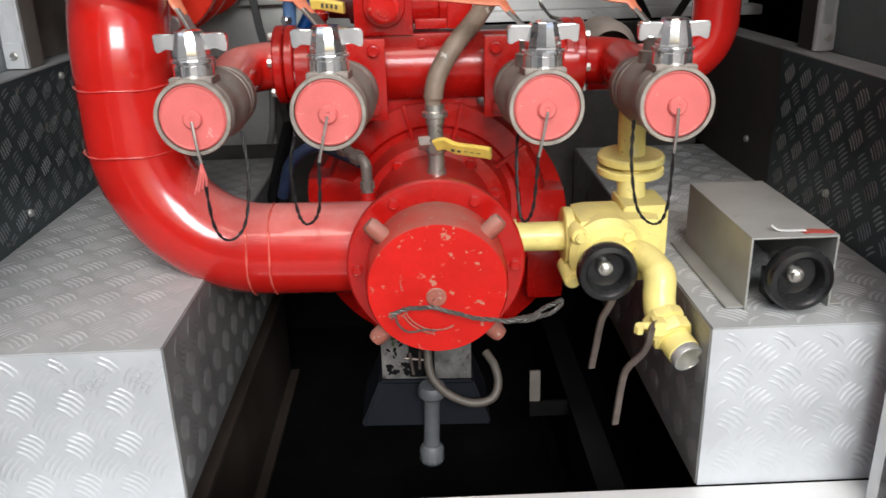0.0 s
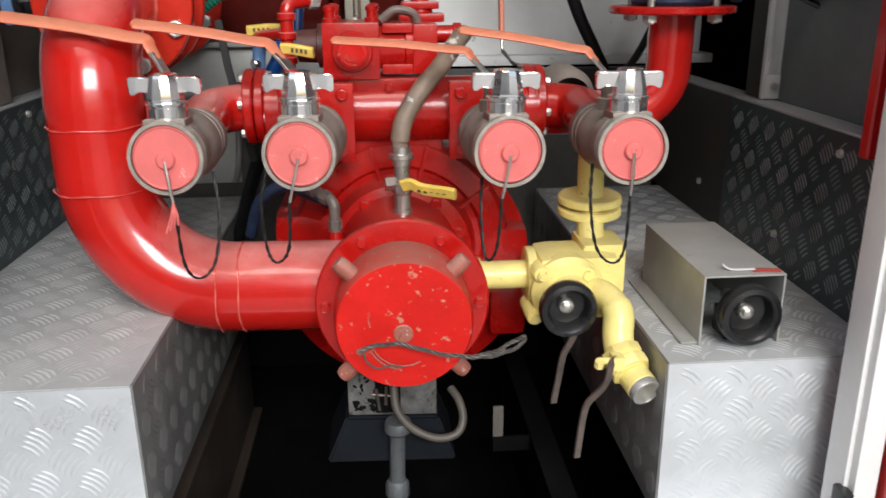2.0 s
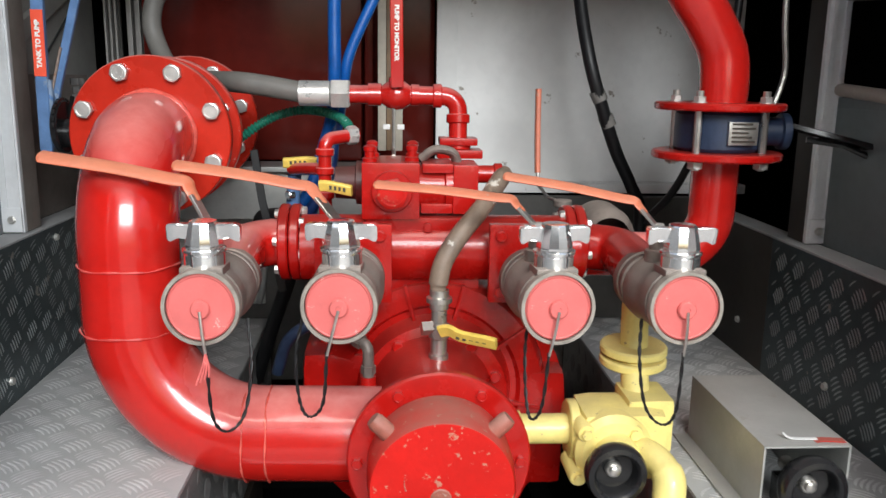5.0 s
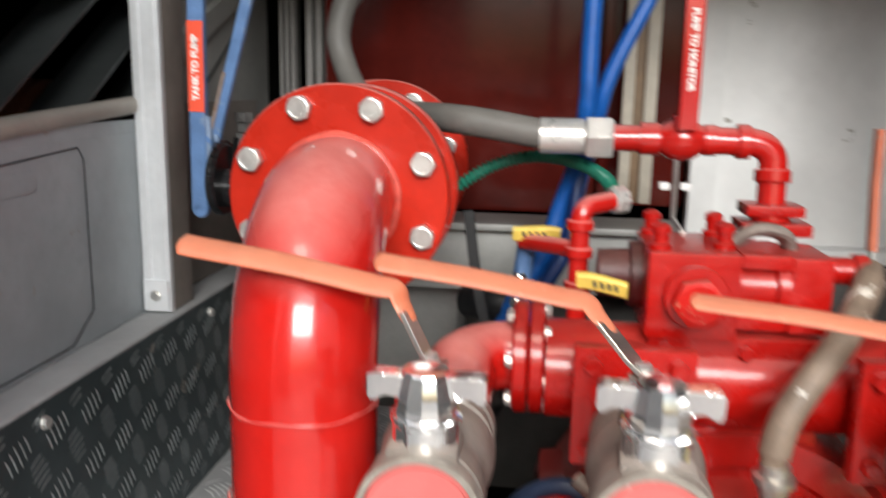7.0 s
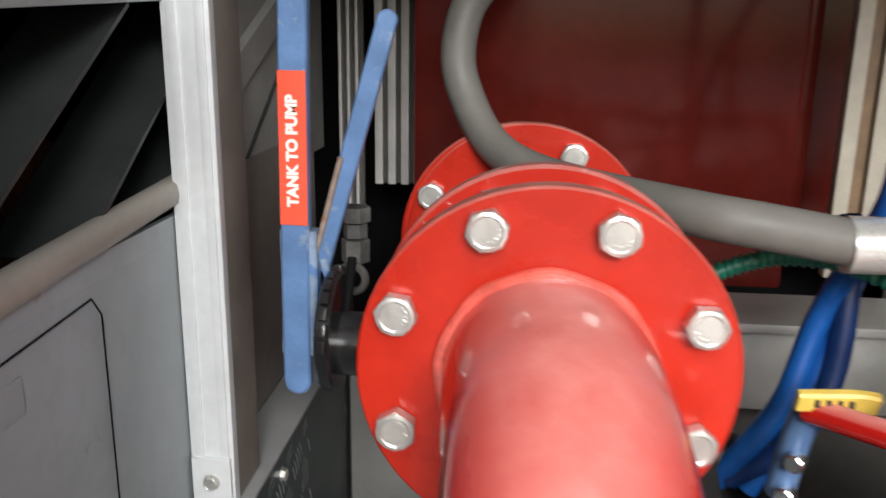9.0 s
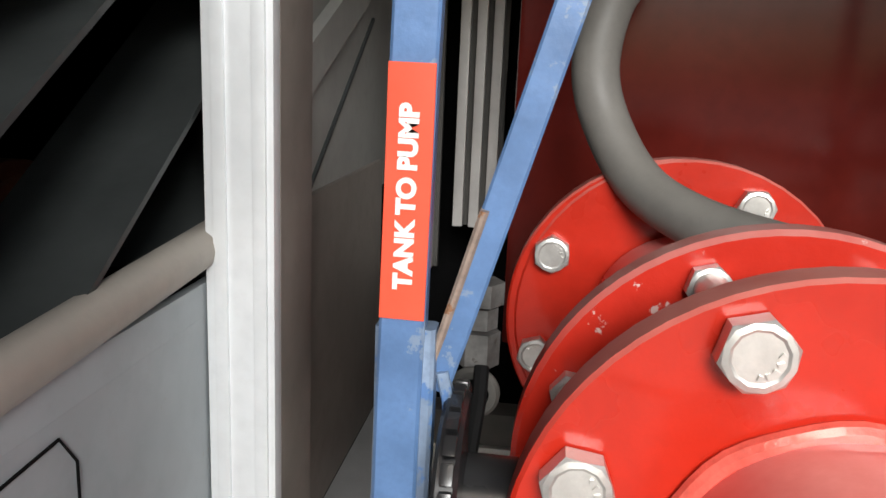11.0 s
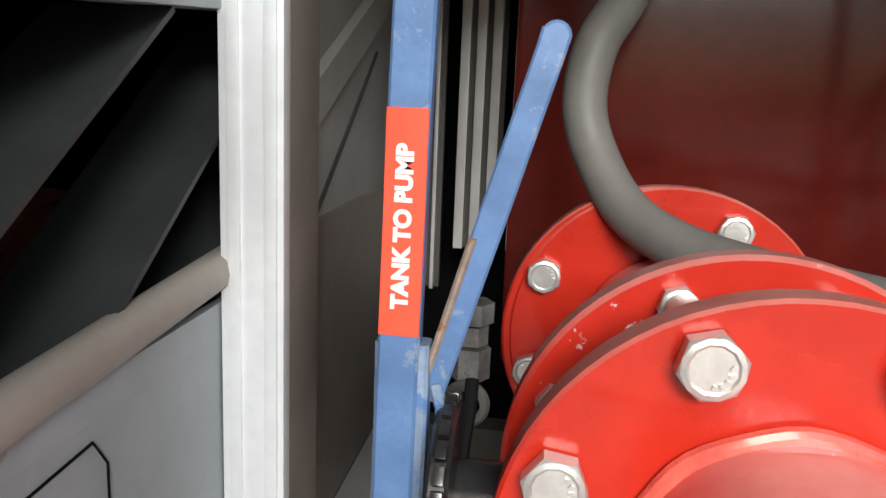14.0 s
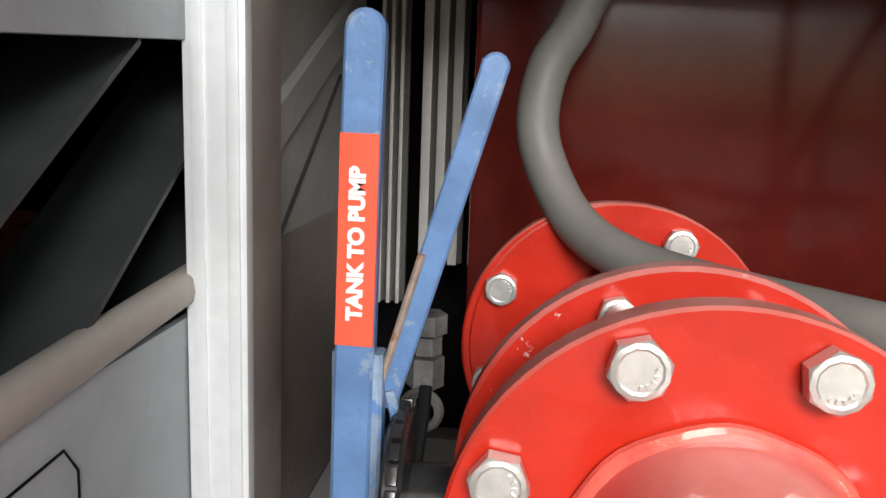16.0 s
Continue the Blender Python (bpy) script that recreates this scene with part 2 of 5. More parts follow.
def part(name, bm, m, parent, label="", kind="", sharp=35):
    base = BASE[parent.name]
    ob = new(name, finish(name, bm, m, base, sharp))
    ob.parent = parent
    BASE[ob.name] = base
    return tagged(ob, label, kind=kind)


def solid(name, bm, m, label, category, group="", kind="", sharp=35):
    lo = Vector([min(v.co[i] for v in bm.verts) for i in range(3)])
    hi = Vector([max(v.co[i] for v in bm.verts) for i in range(3)])
    at = Vector(((lo.x + hi.x) / 2, (lo.y + hi.y) / 2, lo.z))
    ob = new(name, finish(name, bm, m, at, sharp))
    ob.location = at
    BASE[ob.name] = at
    return tagged(ob, label, category, group, kind)


def pieces(name, me, parent, mats, label=""):
    """Alike pieces that share one mesh; mats are world poses."""
    out = []
    for m in mats:
        ob = new(name, me)
        ob.parent = parent
        ob.matrix_local = Matrix.Translation(-BASE[parent.name]) @ m
        BASE[ob.name] = BASE[parent.name]
        out.append(tagged(ob, label))
    return out


def frame_to(axis):
    return Vector(axis).normalized().to_track_quat("Z", "Y").to_matrix().to_4x4()


def at_axis(p, axis, spin=0):
    return Matrix.Translation(p) @ frame_to(axis) @ pose(0, 0, 0, 0, 0, spin)


def lathe(bm, p, axis, profile, seg=32):
    """profile: (radius, height along the axis) from start to end; radius 0 closes."""
    m = at_axis(p, axis)
    rings = []
    for r, h in profile:
        if r <= 1e-6:
            rings.append([bm.verts.new(m @ Vector((0, 0, h)))])
        else:
            rings.append([bm.verts.new(m @ Vector((r * math.cos(2 * math.pi * i / seg), r * math.sin(2 * math.pi * i / seg), h))) for i in range(seg)])
    for a, c in zip(rings, rings[1:]):
        for i in range(seg):
            j = (i + 1) % seg
            if len(a) == 1 and len(c) == 1:
                continue
            if len(a) == 1:
                bm.faces.new((a[0], c[i], c[j]))
            elif len(c) == 1:
                bm.faces.new((a[i], c[0], a[j]))
            else:
                bm.faces.new((a[i], c[i], c[j], a[j]))
    return bm


def disc(bm, p, axis, r, h, seg=48, bev=0.002, hole=0.0):
    """A bevelled disc from p along axis."""
    prof = [(hole, 0), (r - bev, 0), (r, bev), (r, h - bev), (r - bev, h), (hole, h)]
    if hole:
        prof.append((hole, 0))
    return lathe(bm, p, axis, prof, seg)


def box(bm, x0, x1, y0, y1, z0, z1, bev=0.003, m=None):
    tmp = bmesh.new()
    bmesh.ops.create_cube(tmp, size=1)
    tmp.transform(Matrix.Translation(((x0 + x1) / 2, (y0 + y1) / 2, (z0 + z1) / 2)) @ Matrix.Diagonal((x1 - x0, y1 - y0, z1 - z0, 1)))
    if bev:
        bmesh.ops.bevel(tmp, geom=tmp.edges[:], offset=bev, segments=2, affect="EDGES", profile=0.7)
    if m is not None:
        tmp.transform(m)
    me = bpy.data.meshes.new("tmp")
    tmp.to_mesh(me)
    tmp.free()
    bm.from_mesh(me)
    bpy.data.meshes.remove(me)
    return bm


def spline(pts, n=8):
    P = [Vector(p) for p in pts]
    P = [2 * P[0] - P[1]] + P + [2 * P[-1] - P[-2]]
    out = []
    for a, b, c, d in zip(P, P[1:], P[2:], P[3:]):
        for k in range(n):
            t = k / n
            out.append(0.5 * (2 * b + (c - a) * t + (2 * a - 5 * b + 4 * c - d) * t * t + (3 * b - a - 3 * c + d) * t ** 3))
    return out + [P[-2]]


def bend(a, corner, c, r, n=12):
    """Points of a path from a to c that rounds the corner with radius r."""
    a, k, c = Vector(a), Vector(corner), Vector(c)
    u, v = (a - k).normalized(), (c - k).normalized()
    half = u.angle(v) / 2
    cut = r / math.tan(half)
    mid = k + (u + v).normalized() * (r / math.sin(half))
    p0, p1 = k + u * cut - mid, k + v * cut - mid
    axis = p0.cross(p1).normalized()
    ang = p0.angle(p1)
    return [a] + [mid + Matrix.Rotation(ang * i / n, 4, axis) @ p0 for i in range(n + 1)] + [c]


def sweep(bm, pts, r, seg=16, caps=True, flat=1.0, up=None):
    """A tube along pts; r: a radius or a list; flat squeezes the section along up."""
    P = [Vector(p) for p in pts]
    R = r if isinstance(r, (list, tuple)) else [r] * len(P)
    T = [(P[min(i + 1, len(P) - 1)] - P[max(i - 1, 0)]).normalized() for i in range(len(P))]
    nrm = Vector(up) if up else (Vector((0, 0, 1)) if abs(T[0].z) < 0.9 else Vector((0, 1, 0)))
    rings = []
    for p, t, rr in zip(P, T, R):
        nrm = (nrm - t * nrm.dot(t)).normalized()
        bn = t.cross(nrm)
        rings.append([bm.verts.new(p + bn * rr * math.cos(2 * math.pi * i / seg) + nrm * rr * flat * math.sin(2 * math.pi * i / seg)) for i in range(seg)])
    for a, c in zip(rings, rings[1:]):
        for i in range(seg):
            bm.faces.new((a[i], a[(i + 1) % seg], c[(i + 1) % seg], c[i]))
    if caps:
        bm.faces.new(rings[0][::-1])
        bm.faces.new(rings[-1])
    return bm


def bar(bm, pts, w, t, up):
    """A flat bar of width w and thickness t along pts; up is the thin way."""
    P = [Vector(p) for p in pts]
    up = Vector(up)
    rings = []
    for i, p in enumerate(P):
        d = (P[min(i + 1, len(P) - 1)] - P[max(i - 1, 0)]).normalized()
        n = (up - d * up.dot(d)).normalized()
        s = d.cross(n)
        c = 0.25
        rings.append([bm.verts.new(p + s * a * w / 2 + n * b * t / 2) for a, b in ((-1, -1 + c), (-1, 1 - c), (-1 + c * t / w, 1), (1 - c * t / w, 1), (1, 1 - c), (1, -1 + c), (1 - c * t / w, -1), (-1 + c * t / w, -1))])
    for a, c in zip(rings, rings[1:]):
        for i in range(8):
            bm.faces.new((a[i], a[(i + 1) % 8], c[(i + 1) % 8], c[i]))
    bm.faces.new(rings[0][::-1])
    bm.faces.new(rings[-1])
    return bm


def hex_mesh(name, r, h, m, washer=True):
    bm = bmesh.new()
    if washer:
        lathe(bm, (0, 0, 0), (0, 0, 1), [(0, -0.001), (r * 1.18, -0.001), (r * 1.18, h * 0.15), (0, h * 0.15)], 20)
    z0 = h * 0.12
    lo = [bm.verts.new((r * math.cos(math.pi / 3 * i), r * math.sin(math.pi / 3 * i), z0)) for i in range(6)]
    hi = [bm.verts.new((r * math.cos(math.pi / 3 * i), r * math.sin(math.pi / 3 * i), h * 0.85)) for i in range(6)]
    top = [bm.verts.new((r * 0.9 * math.cos(math.pi / 6 * i), r * 0.9 * math.sin(math.pi / 6 * i), h * (1.0 if i % 2 else 0.96))) for i in range(12)]
    for i in range(6):
        j = (i + 1) % 6
        bm.faces.new((lo[i], lo[j], hi[j], hi[i]))
        bm.faces.new((hi[i], top[2 * i + 1], top[2 * i]))
        bm.faces.new((hi[i], hi[j], top[2 * i + 1]))
        bm.faces.new((hi[j], top[(2 * i + 2) % 12], top[2 * i + 1]))
    inner = [bm.verts.new((r * 0.74 * math.cos(math.pi / 6 * i), r * 0.74 * math.sin(math.pi / 6 * i), h * 1.02)) for i in range(12)]
    dish = [bm.verts.new((r * 0.66 * math.cos(math.pi / 6 * i), r * 0.66 * math.sin(math.pi / 6 * i), h * 0.97)) for i in range(12)]
    for i in range(12):
        j = (i + 1) % 12
        bm.faces.new((top[i], top[j], inner[j], inner[i]))
        bm.faces.new((inner[i], inner[j], dish[j], dish[i]))
    bm.faces.new(dish)
    if r > 0.012:
        for k in range(5):
            a = 3.5 + 0.42 * k
            box(bm, -r * 0.08, r * 0.08, -r * 0.05, r * 0.05, h * 0.95, h * 1.05, 0, Matrix.Translation((r * 0.5 * math.cos(a), r * 0.5 * math.sin(a), 0)) @ pose(0, 0, 0, 0, 0, 40 * k))
    return finish(name, bm, m, (0, 0, 0), 25)


def ring_of(n, r, p, axis, phase=0.0, spin=0):
    m = at_axis(p, axis)
    return [m @ Matrix.Translation((r * math.cos(2 * math.pi * (i + phase) / n), r * math.sin(2 * math.pi * (i + phase) / n), 0)) @ pose(0, 0, 0, 0, 0, spin + 37 * i) for i in range(n)]


def lettering(body, size, m, mat_, parent, name="lettering"):
    c = bpy.data.curves.new(name, "FONT")
    c.body, c.size, c.align_x, c.align_y, c.extrude, c.offset = body, size, "CENTER", "CENTER", 0.0003, 0.0006
    tmp = bpy.data.objects.new(name, c)
    scene.collection.objects.link(tmp)
    bpy.context.view_layer.update()
    me = bpy.data.meshes.new_from_object(tmp.evaluated_get(bpy.context.evaluated_depsgraph_get()))
    bpy.data.objects.remove(tmp)
    me.materials.clear()
    me.materials.append(mat_)
    ob = new(name, me)
    ob.parent = parent
    ob.matrix_local = Matrix.Translation(-BASE[parent.name]) @ m
    BASE[ob.name] = BASE[parent.name]
    return ob


def tread(parent, o, u, v, w, h, m, ang=-38, cell=0.070, high=0.0015, worn=1.0, name="tread_relief", ln=0.05, wd=0.0050, bow=0.005):
    """Five-bar tread relief on the rectangle o + u * [0, w] + v * [0, h]; worn flattens every second group so one bar
    direction gleams.
    """
    o, u, v = Vector(o), Vector(u), Vector(v)
    n = u.cross(v)
    verts, faces = [], []
    stops = (-0.3, 0.0, 0.3)
    for i in range(2 * int(w / cell) + 4):
        for j in range(2 * int(h / cell) + 4):
            if (i + j) % 2:
                continue
            a = radians(ang if i % 2 else ang + 90)
            ca, sa = math.cos(a), math.sin(a)
            for k in range(-2, 3):
                cx, cy = (i * 0.5 + 0.1) * cell - sa * k * 0.0088, (j * 0.5 + 0.1) * cell + ca * k * 0.0088
                ll = ln * (1 - 0.12 * abs(k))
                if not (ll / 2 * abs(ca) + 0.003 < cx < w - ll / 2 * abs(ca) - 0.003 and ll / 2 * abs(sa) + 0.003 < cy < h - ll / 2 * abs(sa) - 0.003):
                    continue
                s = len(verts)
                hh = high * (1 if i % 2 else worn)
                row = [(-0.5, 0, 0)] + [(x, -wd / 2, 0) for x in stops] + [(0.5, 0, 0)] + [(x, wd / 2, 0) for x in stops] + [(x * 1.25, 0, hh) for x in stops]
                for x, Y, up in row:
                    X, Y = x * ll, Y + bow * (0.6 - 4 * x * x)
                    verts.append(o + u * (cx + X * ca - Y * sa) + v * (cy + X * sa + Y * ca) + n * up)
                faces += [tuple(s + q for q in f) for f in ((0, 1, 8), (1, 2, 9, 8), (2, 3, 10, 9), (3, 4, 10), (4, 7, 10), (7, 6, 9, 10), (6, 5, 8, 9), (5, 0, 8))]
    base = BASE[parent.name]
    me = bpy.data.meshes.new(name)
    me.from_pydata([p - base for p in verts], [], faces)
    me.materials.append(m)
    for p in me.polygons:
        p.use_smooth = True
    ob = new(name, me)
    ob.parent = parent
    return tagged(ob, kind="stuff")


B = bmesh.new

# ---- ground and vehicle shell ----
bm = B()
box(bm, -60, 60, -60, 60, -0.2, 0, 0)
solid("ground", bm, CONCRETE, "grey concrete ground behind the vehicle", "ground", kind="structure")

# top panel out of view, set high to let daylight reach the flanges
for nm, b in (("wall_rear_right", (0.786, 1.3, 1.02, 1.06, 0.35, 3.0)), ("wall_rear_left", (-1.12, -0.606, 1.02, 1.06, 0.35, 3.0)),
              ("wall_rear_top", (-0.606, 0.786, 1.02, 1.06, 2.5, 3.0)), ("wall_rear_sill", (-0.606, 0.786, 1.02, 1.06, 0.35, 0.79))):
    bm = B()
    box(bm, *b, 0.006)
    solid(nm, bm, REDBODY, "glossy red painted body panel around the pump bay", "body panel", kind="structure")
# unseen shell closing the bay, coloured as the black shade inside
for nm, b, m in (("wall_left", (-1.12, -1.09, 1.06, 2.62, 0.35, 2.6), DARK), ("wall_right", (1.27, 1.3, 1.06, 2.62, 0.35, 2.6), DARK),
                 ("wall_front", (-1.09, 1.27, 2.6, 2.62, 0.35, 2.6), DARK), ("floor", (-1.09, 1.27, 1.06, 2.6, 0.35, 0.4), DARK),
                 # unseen ceilings and header, stepped only to steer the daylight
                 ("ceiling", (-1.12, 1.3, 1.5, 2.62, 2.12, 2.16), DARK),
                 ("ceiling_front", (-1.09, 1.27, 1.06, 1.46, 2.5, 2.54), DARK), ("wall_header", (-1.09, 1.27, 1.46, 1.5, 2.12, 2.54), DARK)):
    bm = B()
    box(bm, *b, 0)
    solid(nm, bm, m, "near-black inner shell of the pump bay, its shade in the colour", nm.split("_")[0], kind="structure")

# added plain walls round the vehicle, unseen: shape light and reflections; open behind camera
for nm, b in (("wall_hall_left", (-4.4, -4.2, -4.8, 5.0, 0, 4.0)), ("wall_hall_right", (4.2, 4.4, -4.8, 5.0, 0, 4.0)), ("wall_hall_far", (-4.2, 4.2, 4.9, 5.0, 0, 4.0)),
              ("ceiling_hall", (-4.4, 4.4, -4.8, -2.2, 5.5, 5.6)), ("wall_hall_pier_left", (-4.2, -0.9, -4.8, -4.65, 0, 5.5)), ("wall_hall_pier_right", (3.9, 4.2, -4.8, -4.65, 0, 5.5))):
    bm = B()
    box(bm, *b, 0)
    solid(nm, bm, HELPERWALL, "added unseen grey wall that shapes light and reflections", "wall", kind="structure")

# bright sill and side frame of the opening
bm = B()
box(bm, -0.606, 0.786, 1.05, 1.142, 0.79, 0.824, 0.004)
box(bm, -0.606, 0.786, 1.044, 1.056, 0.78, 0.83, 0.003)
solid("door_sill", bm, SEAL, "white painted metal sill below the pump bay", "sill", kind="structure")
bm = B()
box(bm, 0.745, 0.779, 1.035, 1.075, 0.824, 2.5, 0.004)
box(bm, 0.738, 0.747, 1.05, 1.1, 0.824, 2.5, 0.002)
solid("trim_right", bm, SEAL, "white upright frame strip of the roller door opening", "frame", kind="structure")
bm = B()
box(bm, -0.599, -0.565, 1.035, 1.075, 0.824, 2.5, 0.004)
solid("trim_left", bm, SEAL, "white upright frame strip of the roller door opening", "frame", kind="structure")
latch = thing("door_latch", (0.76, 1.03, 0.83), "black door latch on the white frame strip", "latch")
bm = B()
box(bm, 0.728, 0.744, 1.03, 1.06, 0.83, 0.93, 0.004)
part("body", bm, BAKELITE, latch)
bm = B()
sweep(bm, [(0.736, 1.03, 0.92), (0.738, 1.015, 0.88), (0.745, 1.012, 0.84)], 0.005, 10)
part("tongue", bm, STEEL, latch)
bm = B()
bar(bm, [(0.78, 1.16, 2.5), (0.78, 1.16, 1.5), (0.78, 1.16, 1.40), (0.78, 1.16, 1.385)], 0.045, 0.022, (0, 1, 0))
solid("hanging_bar", bm, REDBODY, "glossy red hanging door strap bar", "bar")

# ---- tread plate steps and bay sides ----


def step(x0, x1, inner):
    st = thing("step", ((x0 + x1) / 2, 1.6, 0.824), "aluminium tread plate step box beside the pump, dusty on top", "step", "step boxes")
    y0, y1, z0, z1 = 1.145, 2.2, 0.824, 1.09
    bm = B()
    box(bm, x0, x1, y0, y0 + 0.004, z0, z1 - 0.003, 0.001)
    f = part("front_panel", bm, ALU, st, "bright aluminium tread plate")
    tread(f, (x0, y0, z0), (1, 0, 0), (0, 0, 1), x1 - x0, z1 - z0, ALU, high=0.0015, worn=0.75)
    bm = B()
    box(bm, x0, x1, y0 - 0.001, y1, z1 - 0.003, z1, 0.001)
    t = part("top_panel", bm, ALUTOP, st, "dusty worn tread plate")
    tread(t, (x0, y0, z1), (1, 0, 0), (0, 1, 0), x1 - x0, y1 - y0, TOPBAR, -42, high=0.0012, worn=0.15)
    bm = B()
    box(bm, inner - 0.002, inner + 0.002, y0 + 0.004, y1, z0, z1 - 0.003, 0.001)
    # same plate as the front, in a darker grey for the shaded side
    s = part("side_panel", bm, STEPSIDE, st, "tread plate, darkened for the shade on its side")
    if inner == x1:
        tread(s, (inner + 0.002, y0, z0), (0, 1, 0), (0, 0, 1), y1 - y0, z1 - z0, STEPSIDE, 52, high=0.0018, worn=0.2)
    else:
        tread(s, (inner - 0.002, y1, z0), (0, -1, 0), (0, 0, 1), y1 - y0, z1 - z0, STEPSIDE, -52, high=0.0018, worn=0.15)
    return st


step(-0.66, -0.268, -0.268)
step(0.503, 0.84, 0.503)
for xc, zt, m, lab, sd in ((-0.32, 0.72, COPPER, "rusty brown chassis rail below the pump", 1), (0.42, 0.70, DARK, "near-black chassis rail below the pump", -1)):
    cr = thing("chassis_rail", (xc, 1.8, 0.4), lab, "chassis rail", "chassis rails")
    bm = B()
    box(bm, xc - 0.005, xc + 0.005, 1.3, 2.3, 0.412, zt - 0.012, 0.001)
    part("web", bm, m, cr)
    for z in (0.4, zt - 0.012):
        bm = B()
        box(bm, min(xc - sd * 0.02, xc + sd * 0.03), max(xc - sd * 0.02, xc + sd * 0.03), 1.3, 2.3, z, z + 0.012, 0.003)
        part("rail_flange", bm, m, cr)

WB = hex_mesh("bolt", 0.007, 0.006, BOLT)
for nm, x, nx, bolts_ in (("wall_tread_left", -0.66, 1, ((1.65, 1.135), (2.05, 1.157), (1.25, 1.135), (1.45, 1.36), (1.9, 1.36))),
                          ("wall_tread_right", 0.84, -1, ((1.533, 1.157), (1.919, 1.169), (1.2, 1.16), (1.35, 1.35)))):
    w = thing(nm, (x, 1.6, 1.09), "tread plate side wall of the bay, darkened for its shade", "wall", kind="structure")
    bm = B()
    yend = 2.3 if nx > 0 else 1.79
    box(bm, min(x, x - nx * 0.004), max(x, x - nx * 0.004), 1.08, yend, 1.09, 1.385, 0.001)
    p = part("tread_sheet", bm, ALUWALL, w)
    if nx > 0:
        tread(p, (x, 1.08, 1.09), (0, 1, 0), (0, 0, 1), 0.95, 0.29, WALLBAR, -67, high=0.0016, worn=0.1, ln=0.034, wd=0.0032, bow=0.0015)
    else:
        tread(p, (x, 1.785, 1.09), (0, -1, 0), (0, 0, 1), 0.7, 0.29, WALLBAR, -52, high=0.0016, worn=0.1, ln=0.036, wd=0.0034, bow=0.0015)
        # dark sheet stands where the tread plate fades into shade
        bm = B()
        box(bm, x, x + 0.004, 1.79, 2.3, 1.09, 1.385, 0.001)
        part("rear_sheet", bm, SHADESHEET, w, "dark brown sheet standing for the wall's shaded far end")
    pieces("bolt", WB, p, [at_axis((x, y, z), (nx, 0, 0)) for y, z in bolts_])
    # ledge, recessed panel, rolled rail, upper beam
    xr = x - nx * 0.055
    bm = B()
    box(bm, min(x, xr), max(x, xr), 1.08, 2.3, 1.381, 1.388, 0.002)
    part("ledge", bm, ALUTOP, w, "dusty grey ledge")
    bm = B()
    yp = 1.86 if nx > 0 else 1.77
    box(bm, min(xr, xr - nx * 0.006), max(xr, xr - nx * 0.006), 1.08, yp, 1.388, 1.655, 0.001)
    box(bm, min(xr, xr - nx * 0.006), max(xr, xr - nx * 0.006), 1.45, yp, 1.655, 1.675, 0)
    pn = part("panel", bm, GREYP if nx > 0 else PANELSHADE, w, "plain grey sheet metal panel")
    if nx > 0:
        # panel goes on behind the upright in a darker brown
        bm = B()
        box(bm, xr - 0.006, xr, yp, 2.3, 1.388, 1.695, 0.001)
        part("rear_sheet", bm, BROWNSHEET, w, "plain brown sheet")
        bm = B()
        box(bm, xr - 0.012, xr - 0.006, yp, 2.39, 1.66, 2.12, 0.001)
        up_ = part("upper_rear_sheet", bm, DUSTSHEET, w, "dusty grey folded sheet")
        bm = B()
        bar(bm, [(xr - 0.003, 1.87, 1.745), (xr - 0.003, 2.36, 1.955)], 0.012, 0.05, (0, -0.4, 1))
        part("fold", bm, DUSTSHEET, up_)
    if nx > 0:
        bm = B()
        pts = [(xr + 0.001, 1.22, 1.62), (xr + 0.001, 1.64, 1.646), (xr + 0.001, 1.652, 1.63), (xr + 0.001, 1.652, 1.43), (xr + 0.001, 1.60, 1.395), (xr + 0.001, 1.22, 1.395)]
        sweep(bm, pts, 0.0008, 6)
        part("panel_seam", bm, DARK, pn)
        bm = B()
        box(bm, xr, xr + 0.0015, 1.47, 1.55, 1.60, 1.625, 0.0005)
        part("data_plate", bm, GREYP, pn, "worn grey data plate")
    bm = B()
    sweep(bm, [(xr - nx * 0.004, 1.08, 1.648), (xr - nx * 0.004, yp, 1.648 + 0.0664 * (yp - 1.08))], 0.0125, 16)
    part("rolled_rail", bm, RAILM, w, "dusty rounded grey rail")
    bm = B()
    xu = xr + nx * 0.004
    box(bm, min(xu, xr - nx * 0.03), max(xu, xr - nx * 0.03), 1.08, yp, 1.90, 2.12, 0.002)
    box(bm, min(xu, xr - nx * 0.03), max(xu, xr - nx * 0.03), 1.08, yp, 1.858, 1.92, 0.002, Matrix.Translation((0, 1.79, 1.858)) @ pose(0, 0, 0, 3.6) @ Matrix.Translation((0, -1.79, -1.858)))
    part("upper_panel", bm, GREYP if nx > 0 else PANELSHADE, w)
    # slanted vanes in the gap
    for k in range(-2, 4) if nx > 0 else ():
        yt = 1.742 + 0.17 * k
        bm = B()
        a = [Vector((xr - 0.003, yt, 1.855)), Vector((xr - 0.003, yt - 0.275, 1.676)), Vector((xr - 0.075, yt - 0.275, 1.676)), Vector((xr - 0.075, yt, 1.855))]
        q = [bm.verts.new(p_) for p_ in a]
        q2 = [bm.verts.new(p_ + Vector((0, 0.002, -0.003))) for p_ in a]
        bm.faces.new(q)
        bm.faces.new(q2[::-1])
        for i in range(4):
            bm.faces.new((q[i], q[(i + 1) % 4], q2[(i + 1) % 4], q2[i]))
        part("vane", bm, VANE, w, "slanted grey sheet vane")

